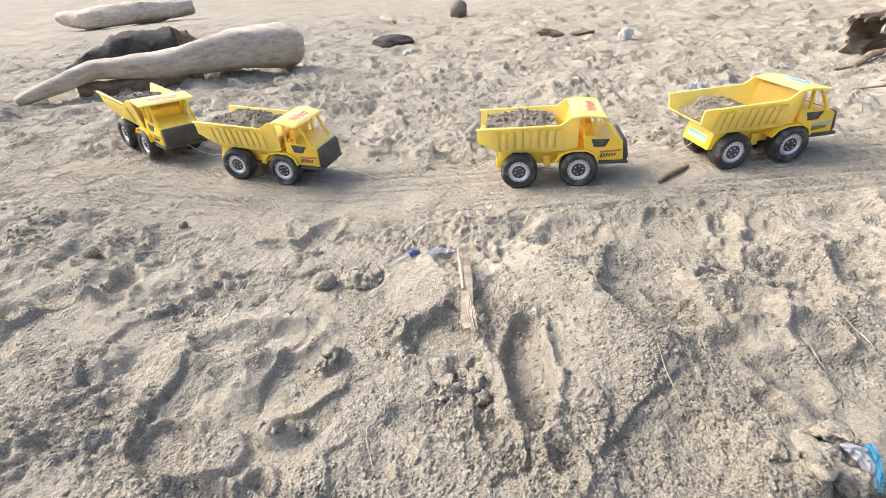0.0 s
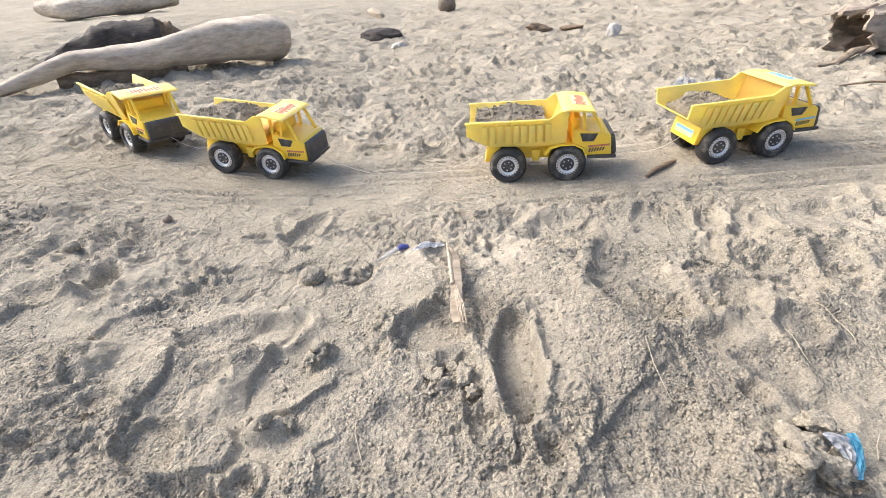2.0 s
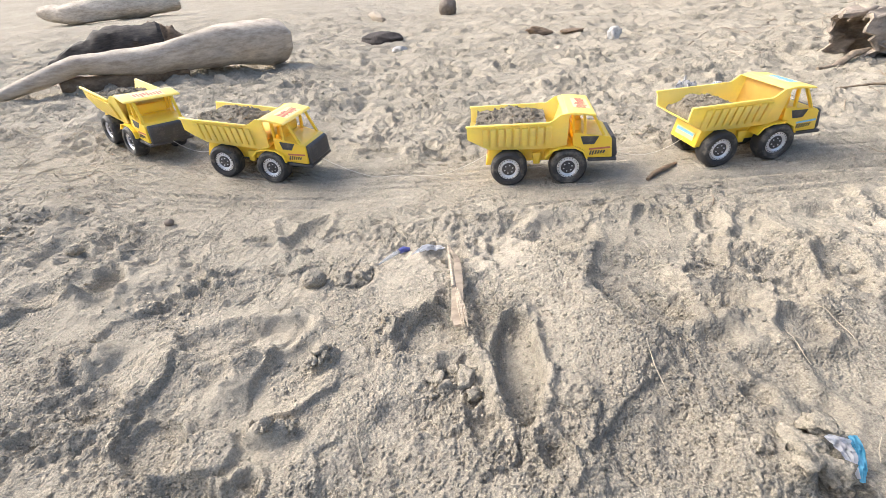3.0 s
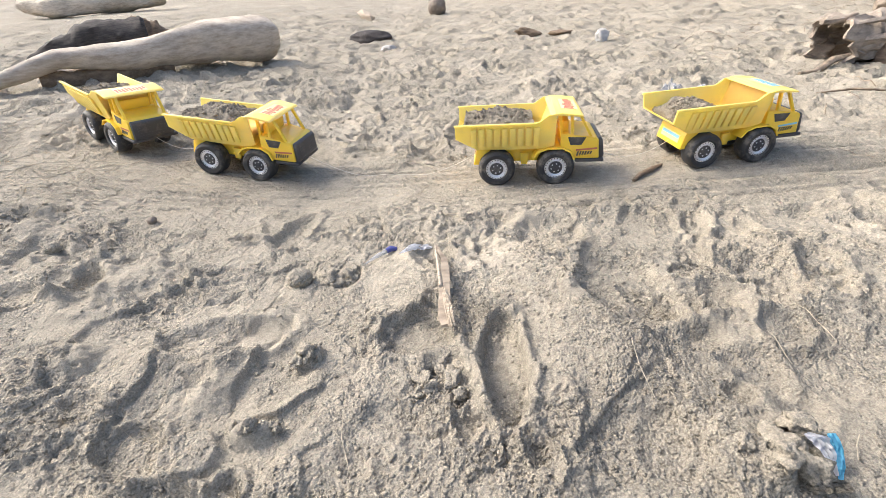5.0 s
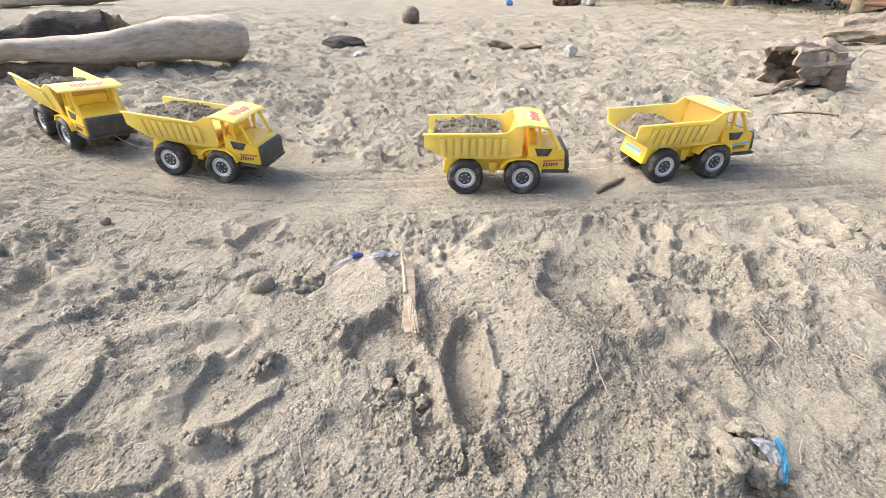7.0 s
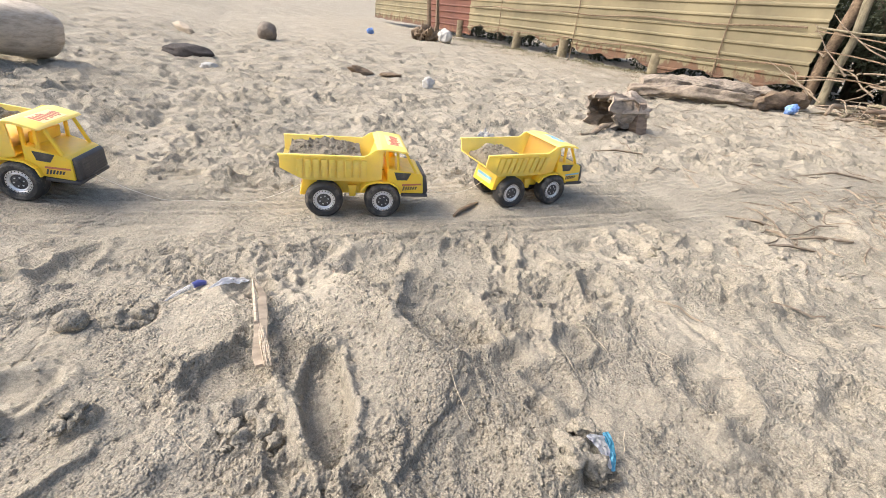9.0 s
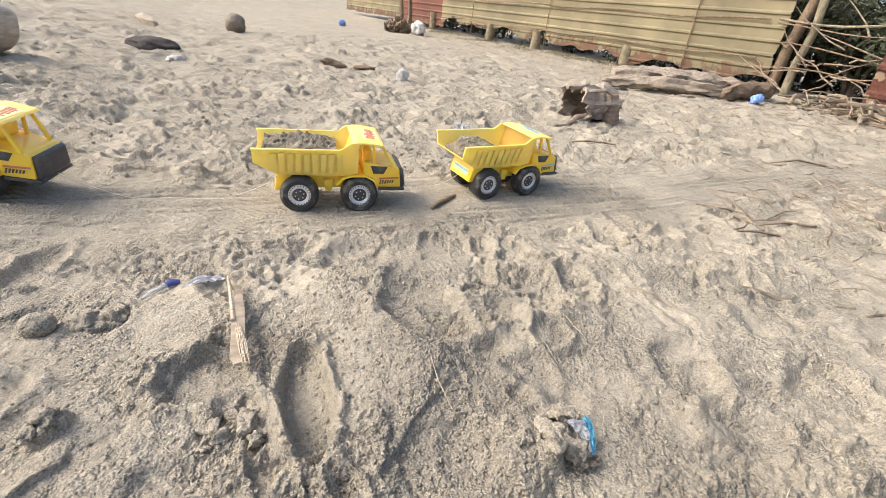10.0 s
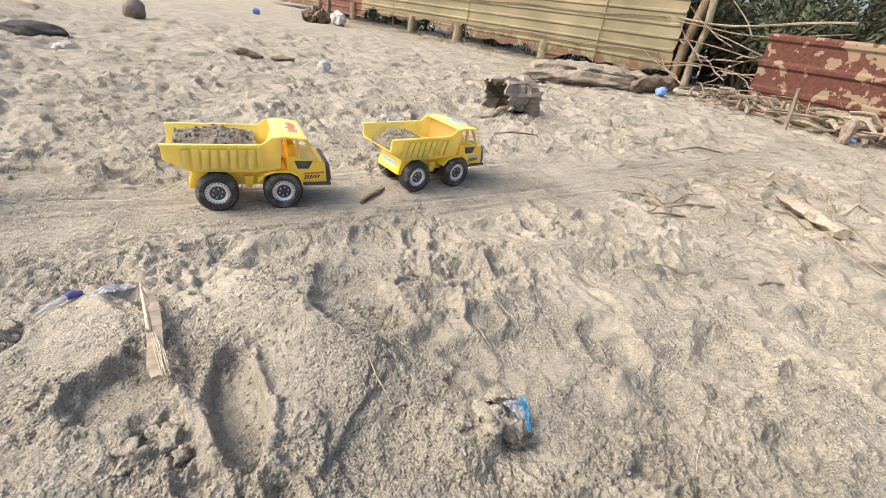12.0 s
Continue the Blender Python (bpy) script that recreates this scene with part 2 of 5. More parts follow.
dent(0.929, 1.251, 0.109, 0.083, -82, 0.026, 0.35, 0.68)
dent(1.056, 1.284, 0.032, 0.019, 29, 0.0177, 0.1, 0.68)
dent(1.096, 1.205, 0.042, 0.036, -89, 0.0221, 0.2, 0.5)
dent(1.323, 1.258, 0.048, 0.073, -21, 0.023, 0.3, 0.68)
dent(0.996, 0.994, 0.022, 0.022, 6, 0.0177, 0.2, 0.5)
dent(1.001, 1.093, 0.046, 0.05, -16, 0.0159, 0.1, 0.4)
dent(0.97, 0.892, 0.009, 0.009, -58, 0.0265, 0.2, 0.68)
dent(1.014, 0.914, 0.015, 0.014, -38, -0.03, 0, 0.5)
dent(0.966, 0.873, 0.02, 0.021, -28, -0.02, 0, 0.5)
dent(1.338, 0.952, 0.059, 0.083, -42, 0.0194, 0.3, 0.68)
dent(1.554, 0.813, 0.074, 0.099, -60, 0.0212, 0.25, 0.68)
dent(1.357, 0.713, 0.031, 0.03, -22, -0.012, 0, 0.5)
dent(1.537, 1.142, 0.071, 0.1, -44, 0.0141, 0.3, 0.5)
dent(1.825, 1.047, 0.101, 0.15, -57, 0.0177, 0.2, 0.4)
dent(1.185, 0.706, 0.059, 0.053, -56, 0.0177, 0.3, 0.5)
dent(1.875, 0.737, 0.088, 0.122, -69, 0.0194, 0.3, 0.5)
dent(1.408, 0.628, 0.048, 0.068, -78, 0.0212, 0.3, 0.5)
dent(1.209, 1.27, 0.082, 0.059, -60, 0.0177, 0.25, 0.5)
dent(0.05, 1.367, 0.034, 0.013, 37, 0.0133, 0.2, 0.78)
dent(0.231, 1.546, 0.042, 0.019, 29, 0.0106, 0.3, 0.5)
dent(0.17, 1.131, 0.048, 0.019, -30, 0.0106, 0.3, 0.68)
dent(0.3, 1.003, 0.041, 0.02, 6, -0.02, 0, 0.5)
dent(0.381, 1.397, 0.036, 0.048, 16, 0.007, 0.5, 0.5)
dent(0.282, 1.409, 0.04, 0.05, 14, 0.004, 0.5, 0.5)
dent(0.448, 0.948, 0.029, 0.017, -52, 0.006, 0.3, 0.5)
dent(0.352, 1.15, 0.028, 0.025, -121, -0.016, 0, 0.78)
dent(-0.236, 1.514, 0.046, 0.062, 40, 0.0133, 0.3, 0.5)
dent(-0.057, 1.17, 0.053, 0.042, 30, -0.02, 0, 0.4)
dent(0.025, 1.071, 0.043, 0.038, 70, 0.0177, 0.2, 0.4)
dent(0.506, 1.02, 0.05, 0.029, -1, 0.0106, 0.2, 0.5)
dent(0.80, 1.25, 0.24, 0.32, 20, -0.026, 0, 0.15)
dent(0.55, 1.38, 0.16, 0.12, -20, -0.02, 0, 0.15)
dent(0.15, 1.20, 0.20, 0.12, 60, -0.012, 0, 0.2)
dent(1.10, 1.12, 0.16, 0.10, 30, -0.014, 0, 0.2)
dent(1.5, 1.3, 0.3, 0.12, -8, -0.014, 0, 0.2)
dent(0.40, 1.0, 0.2, 0.04, 62, -0.009, 0, 0.5)
dent(0.235, 1.16, 0.15, 0.035, 74, -0.009, 0, 0.6)
dent(0.625, 1.07, 0.10, 0.013, -80, -0.014, 0, 0.4)
dent(0.84, 1.62, 0.30, 0.022, 6, -0.012, 0, 0.3)
dent(0.96, 1.20, 0.07, 0.02, -60, 0.02, 0.2, 0.6)

BANKS = []


def bank(h, fall, *places):
    """A ragged ledge along a line of places; the ground is h higher on the left of the line and sinks back over fall metres."""
    BANKS.append((h, fall, places))


# ledges round the dug hollows, the edge of the heap and the slipped crust
bank(0.026, 0.09, (0.95, 1.11), (0.88, 1.122), (0.846, 1.162), (0.827, 1.26), (0.80, 1.36), (0.80, 1.45))
bank(0.011, 0.05, (0.251, 1.03), (0.246, 1.10), (0.264, 1.165), (0.279, 1.23))
bank(0.009, 0.07, (0.75, 0.86), (0.742, 0.934), (0.815, 0.998), (0.93, 1.07))
bank(0.014, 0.05, (0.092, 0.95), (0.085, 1.01), (0.089, 1.06), (0.11, 1.12), (0.105, 1.20))
bank(0.013, 0.06, (1.15, 1.645), (1.0, 1.60), (0.90, 1.59), (0.78, 1.607), (0.69, 1.55), (0.59, 1.498))
bank(0.011, 0.04, (0.25, 1.022), (0.33, 1.036), (0.38, 1.08), (0.40, 1.13))
bank(0.014, 0.05, (1.14, 1.21), (1.095, 1.262), (1.07, 1.32), (1.10, 1.37))
bank(0.012, 0.05, (1.40, 1.22), (1.33, 1.26), (1.29, 1.33), (1.33, 1.40))
bank(0.012, 0.04, (0.47, 1.12), (0.50, 1.22), (0.56, 1.265), (0.61, 1.25))
bank(0.014, 0.05, (1.02, 0.86), (0.99, 0.905), (0.94, 0.93), (0.91, 1.0))
bank(0.012, 0.05, (1.32, 0.80), (1.25, 0.87), (1.22, 0.98), (1.27, 1.06))
bank(0.007, 0.05, (-0.05, 1.34), (0.04, 1.37), (0.12, 1.44), (0.22, 1.42), (0.30, 1.47))
bank(0.012, 0.05, (-0.30, 1.20), (-0.24, 1.31), (-0.13, 1.36), (-0.05, 1.31))
bank(0.010, 0.04, (0.62, 0.93), (0.58, 0.97), (0.52, 0.985), (0.46, 0.95))

_rnd = random.Random(11)
for _k in range(3200):
    _r, _a = 0.35 + 8.5 * _rnd.random() ** 0.95, _rnd.uniform(-1.9, 1.25)
    _x, _y = 0.6 + _r * math.sin(-_a), 0.57 + _r * math.cos(_a)
    if abs(_y - float(lane(_x))) < 0.25 and -1.6 < _x < 5:
        continue
    if _r < 1.1 and _rnd.random() < 0.88:
        continue
    _s = _rnd.uniform(0.5, 1.0)
    dent(_x, _y, _rnd.uniform(0.05, 0.12) * _s, _rnd.uniform(0.03, 0.06) * _s, _rnd.uniform(0, 180), _rnd.uniform(0.006, 0.026) * _s, _rnd.uniform(0.2, 0.6), _rnd.uniform(0.2, 0.7))


def heights(x, y):
    """The ground's height over arrays of places."""
    x, y = np.asarray(x, float), np.asarray(y, float)
    r = np.hypot(x - 0.6, y - 0.56)
    z = 0.35 * (1 - np.exp(-np.clip(0.25 - x, 0, None) * 0.36))
    z = z + 0.085 * np.clip(0.7 * (y - x) - 10.5, 0, 40)
    z = z + 0.02 * gnoise(x * 0.9, y * 0.9, 1) * step(1.2, 3.0, r)
    off = (y - lane(x)) / (0.20 + 0.03 * gnoise(x * 2, y * 2, 9))
    on = np.exp(-(off**4)) * step(-2.2, -1.2, x) * (1 - step(4.5, 6.0, x))
    wild = 1 - 0.86 * on
    calm = 0.4 + 1.25 * step(0.9, 2.6, r) - step(6, 12.0, r) * 0.6

    def octave(scale, amp, seed, fold=False):
        seen = 1 - step(0.5, 1.2, 0.0038 * r * 2.8 * scale)
        n = gnoise(x * scale, y * scale * 1.15, seed)
        return amp * seen * (0.35 - np.abs(n) * 1.6 if fold else n)

    patch = 0.42 + 1.15 * step(-0.12, 0.34, gnoise(x * 3.1, y * 3.1, 5) + 0.4 * gnoise(x * 8, y * 8, 17))
    # pressed and smoothed spots: the floors of the prints and hollows
    for sx, sy, sr in ((0.676, 1.092, 0.085), (0.536, 1.19, 0.07), (0.84, 0.93, 0.10), (0.93, 1.27, 0.09), (0.338, 1.166, 0.06), (-0.19, 1.275, 0.10), (0.214, 0.98, 0.06), (0.13, 1.0, 0.05)):
        patch = patch * (1 - 0.75 * np.exp(-((np.hypot(x - sx, y - sy) / sr) ** 4)))
    z = z + (octave(3.2, 0.020, 2) + octave(7.5, 0.010, 3) + octave(13, 0.008, 4, True)) * wild * calm
    z = z + (octave(26, 0.0070, 6, True) + octave(55, 0.0058, 7, True) + octave(110, 0.0042, 8, True)) * wild * (patch + 0.8 * step(1.6, 2.6, r)) * (1 + 0.5 * step(1.4, 3.0, r))
    z = z + octave(170, 0.0017, 10) * (0.3 + 0.7 * patch) * (0.35 + 0.65 * wild)
    # broken crust: ragged ledges a few millimetres high
    rx, ry = x + 0.035 * gnoise(x * 14, y * 14, 21) + 0.012 * gnoise(x * 48, y * 48, 22), y + 0.035 * gnoise(x * 14, y * 14, 23) + 0.012 * gnoise(x * 48, y * 48, 24)
    near = (1 - step(6, 10, r)) * wild * np.clip(0.3 + patch, 0.3, 1.2) * (1 + 0.7 * step(1.8, 3, r))
    for scale, tall, seed in ((3.6, 0.012, 25), (6.5, 0.010, 26), (12, 0.0075, 27), (21, 0.0050, 28), (38, 0.0030, 29)):
        n = gnoise(rx * scale, ry * scale, seed)
        z = z + near * (1 if scale < 12 else np.minimum(1.3, patch) ** 1.6) * tall * (1 - step(0.5, 1.2, 0.009 * r * scale)) * (step(-0.008 - 0.0022 * scale, 0.008 + 0.0022 * scale, n) - 0.5) * np.clip(0.1 + 2.4 * np.abs(gnoise(x * 3.7, y * 3.7, seed + 5)), 0, 1)
    wob = off * 0.20 + 0.018 * gnoise(x * 2.2, y * 2.2, 12)
    rut = np.sin(wob * 2 * np.pi / 0.034) * 0.5 + np.sin(wob * 2 * np.pi / 0.021 + 1) * 0.3
    z = z + (0.008 + 0.007 * step(0.5, 1.1, x)) * on * rut * np.clip(0.5 + 1.6 * gnoise(x * 1.7, y * 4, 13), 0, 1)
    z = z - 0.006 * on
    z = z + 0.0035 * on * gnoise(x * 9, y * 9, 14)
    flat_x, flat_y = x.ravel(), y.ravel()
    out = z.ravel().copy()
    warp = gnoise(flat_x * 16, flat_y * 16, 15) + 0.6 * gnoise(flat_x * 45, flat_y * 45, 16)
    order = np.argsort(flat_x)
    sorted_x = flat_x[order]
    rows = np.array(DENTS)
    far = 2.0 * rows[:, 2:4].max(1)
    hit = (rows[:, 0] + far > flat_x.min()) & (rows[:, 0] - far < flat_x.max()) & (rows[:, 1] + far > flat_y.min()) & (rows[:, 1] - far < flat_y.max())
    for cx, cy, a, b, turn, depth, rim, sharp in rows[hit]:
        reach = 2.0 * max(a, b)
        lo, hi = np.searchsorted(sorted_x, (cx - reach, cx + reach))
        some = order[lo:hi]
        some = some[np.abs(flat_y[some] - cy) < reach]
        if not len(some):
            continue
        dx, dy = flat_x[some] - cx, flat_y[some] - cy
        u, v = dx * math.cos(turn) + dy * math.sin(turn), dy * math.cos(turn) - dx * math.sin(turn)
        q = np.sqrt((u / a) ** 2 + (v / b) ** 2) * (1 + 0.22 * warp[some])
        out[some] += -(depth if depth < 0 else 0.72 * depth) * (1 - step(sharp, 1.12, q)) + abs(depth) * rim * np.exp(-(((q - 1.22) / 0.2) ** 2))
    for h, fall, places in BANKS:
        p = np.array(places)
        some = np.flatnonzero((np.abs(flat_x - (p[:, 0].min() + p[:, 0].max()) / 2) < np.ptp(p[:, 0]) / 2 + 4 * fall) & (np.abs(flat_y - (p[:, 1].min() + p[:, 1].max()) / 2) < np.ptp(p[:, 1]) / 2 + 4 * fall))
        if not len(some):
            continue
        bx, by = flat_x[some] + 0.006 * warp[some], flat_y[some] + 0.006 * np.roll(warp, 7)[some]
        best, side, along, run = np.full(len(some), 9.0), np.zeros(len(some)), np.zeros(len(some)), 0.0
        for (ax, ay), (cx, cy) in zip(places, places[1:]):
            le = math.hypot(cx - ax, cy - ay)
            ux, uy = (cx - ax) / le, (cy - ay) / le
            t = np.clip((bx - ax) * ux + (by - ay) * uy, 0, le)
            d = np.hypot(bx - ax - t * ux, by - ay - t * uy)
            less = d < best
            best = np.where(less, d, best)
            side = np.where(less, np.sign(ux * (by - ay) - uy * (bx - ax)) * d, side)
            along = np.where(less, run + t, along)
            run += le
        out[some] += h * step(-0.002, 0.003, side) * np.exp(-((best / fall) ** 2)) * step(0, 0.06, along) * step(0, 0.06, run - along)
    return out.reshape(z.shape)


def ground_z(x, y):
    return float(heights(np.array([x]), np.array([y]))[0])


def build_ground():
    """One sheet: rings about the viewpoint's foot, finest ahead of it, out to the horizon."""
    radii = [0.05, 0.12, 0.19]
    while radii[-1] < 0.27:
        radii.append(radii[-1] * 1.03)
    while radii[-1] < 9:
        radii.append(radii[-1] * 1.0036)
    while radii[-1] < 20:
        radii.append(radii[-1] * 1.012)
    while radii[-1] < 900:
        radii.append(radii[-1] * 1.09)
    front = np.arange(-1.92, 1.16, 0.0035)
    turn = np.concatenate([front, np.linspace(1.16, 2 * np.pi - 1.92, 140)[:-1]])
    rr, aa = np.meshgrid(np.array(radii), turn, indexing="ij")
    x, y = 0.6 - rr * np.sin(aa), 0.56 + rr * np.cos(aa)
    z = heights(x, y)
    rows, cols = x.shape
    co = np.concatenate([np.stack([x, y, z], -1).reshape(-1, 3), [[0.6, 0.56, z[0].mean()]]])
    i, j = np.meshgrid(np.arange(rows - 1), np.arange(cols), indexing="ij")
    k = (j + 1) % cols
    quads = np.stack([i * cols + j, (i + 1) * cols + j, (i + 1) * cols + k, i * cols + k], -1).reshape(-1, 4)
    jj = np.arange(cols)
    hub = np.stack([jj, (jj + 1) % cols, np.full(cols, rows * cols)], -1)
    me = bpy.data.meshes.new("ground")
    me.vertices.add(len(co))
    me.vertices.foreach_set("co", co.ravel())
    me.loops.add(quads.size + hub.size)
    me.loops.foreach_set("vertex_index", np.concatenate([quads.ravel(), hub.ravel()]))
    me.polygons.add(len(quads) + len(hub))
    me.polygons.foreach_set("loop_start", np.concatenate([np.arange(len(quads)) * 4, quads.size + np.arange(len(hub)) * 3]))
    me.update(calc_edges=True)
    me.validate()
    me.polygons.foreach_set("use_smooth", [True] * len(me.polygons))
    me.materials.append(SAND)
    ob = new("ground", me)
    return tagged(ob, "trampled grey-beige beach sand with prints and wheel ruts", "sand", kind="structure")


build_ground()


def crumbs(name, places, mat, label, category):
    """Many small crumbs of sand in one mesh: rows of x, y, size."""
    bm = bmesh.new()
    bmesh.ops.create_icosphere(bm, subdivisions=1, radius=1)
    ico = np.array([v.co[:] for v in bm.verts])
    tri = np.array([[v.index for v in fc.verts] for fc in bm.faces])
    bm.free()
    rng = np.random.RandomState(5)
    p = np.array(places)
    z = heights(p[:, 0], p[:, 1])
    shape = ico[None] * rng.uniform(0.6, 1.25, (len(p), len(ico), 1)) * rng.uniform(0.7, 1.25, (len(p), 1, 3)) * np.array([1, 1, 0.75])
    co = shape * p[:, 2][:, None, None] + np.stack([p[:, 0], p[:, 1], z + 0.08 * p[:, 2]], -1)[:, None]
    faces = (tri[None] + (np.arange(len(p)) * len(ico))[:, None, None]).reshape(-1, 3)
    me = bpy.data.meshes.new(name)
    me.from_pydata(co.reshape(-1, 3).tolist(), [], faces.tolist())
    me.polygons.foreach_set("use_smooth", [True] * len(me.polygons))
    me.materials.append(mat)
    return tagged(new(name, me), label, category, kind="stuff")


def scatter_crumbs(count, seed, near, spread, small, big, power, clump):
    """Places and sizes of crumbs, thickest where the sand is broken up and on the dug heap; none on the lane."""
    rng = np.random.RandomState(seed)
    r, a = near + spread * rng.random_sample(count * 6) ** 1.5, rng.uniform(-1.85, 1.1, count * 6)
    x, y = 0.6 - r * np.sin(a), 0.56 + r * np.cos(a)
    d = gnoise(x * clump, y * clump, 30) + 0.5 * gnoise(x * clump * 2.8, y * clump * 2.8, 31)
    heap = np.exp(-(((x - 0.82) / 0.16) ** 2 + ((y - 1.24) / 0.2) ** 2))
    keep = (rng.random_sample(count * 6) < np.clip(np.maximum(0.04, d * 2.2) + 0.8 * heap, 0, 1)) & ((np.abs(y - lane(x)) > 0.24) | (x > 4))
    x, y = x[keep][:count], y[keep][:count]
    return np.stack([x, y, small + big * rng.random_sample(len(x)) ** power], -1)


crumbs("far_sand_crumbs", scatter_crumbs(9000, 22, 1.5, 7.5, 0.003, 0.009, 4, 2.0), SAND, "crumbs and small lumps of sand over the trampled beach", "sand")
crumbs("sand_crumbs", scatter_crumbs(23000, 21, 0.28, 1.9, 0.0009, 0.0042, 7, 5.0), SAND, "loose crumbs of grey sand strewn over the ground", "sand")


# ---- toy dump trucks ----
def wheel(parent, x, side):
    bm = bmesh.new()
    y = 0.066 * side
    prof = [(0.020, 0.010), (0.030, 0.015), (0.034, 0.0235), (0.044, 0.0245), (0.0495, 0.0205), (0.0525, 0.014)]
    ring = [(0.020, -0.012), (0.044, -0.0225), (0.0495, -0.0195), (0.0525, -0.013)]
    full = ring + [(0.0520, -0.004), (0.0525, 0.004)] + list(reversed(prof))
    lathe(bm, [(r, side * w) for r, w in full], 36, Matrix.Translation((x, y, 0.0525)))
    ob = part("wheel", bm, TYRE, parent, "black plastic tyre dusted with sand", True, 40)
    bm = bmesh.new()
    lathe(bm, [(r, side * w) for r, w in ((0.0195, 0.011), (0.0195, 0.017), (0.0225, 0.0185), (0.0245, 0.0172), (0.0262, 0.0188), (0.0305, 0.0182), (0.0315, 0.0145))], 36, Matrix.Translation((x, y, 0.0525)))
    part("rim", bm, CHROME, ob, "silver printed wheel rim", True, 30)
    bm = bmesh.new()
    lathe(bm, [(0.0196, side * 0.012), (0.0196, side * 0.0150), (0.017, side * 0.0162), (0.006, side * 0.0168), (0.0055, side * 0.0195), (0.0005, side * 0.0198)], 24, Matrix.Translation((x, y, 0.0525)))
    part("hub", bm, BLACK, ob, "black wheel hub", True, 30)
    bm = bmesh.new()
    for k in range(22):
        a = 2 * math.pi * k / 22
        box(bm, 0.0262, 0.0292, side * 0.0183 - 0.0006, side * 0.0183 + 0.0008, -0.0012, 0.0012, Matrix.Translation((x, y, 0.0525)) @ Matrix.Rotation(a, 4, "Y"))
    part("rim_slots", bm, BLACK, ob)
    for k in range(6):
        a = 2 * math.pi * k / 6 + 0.3
        bm = bmesh.new()
        lathe(bm, [(0.0022, side * 0.0160), (0.0018, side * 0.0180), (0.0004, side * 0.0183)], 8, Matrix.Translation((x + 0.0118 * math.cos(a), y, 0.0525 + 0.0118 * math.sin(a))))
        part("bolt", bm, CHROME, ob)


def bevelled(bm, width=0.002, segs=2):
    bmesh.ops.bevel(bm, geom=list(bm.edges), offset=width, segments=segs, affect="EDGES", profile=0.5)


def squat(z):
    return 0.06 + (z - 0.06) * 0.86


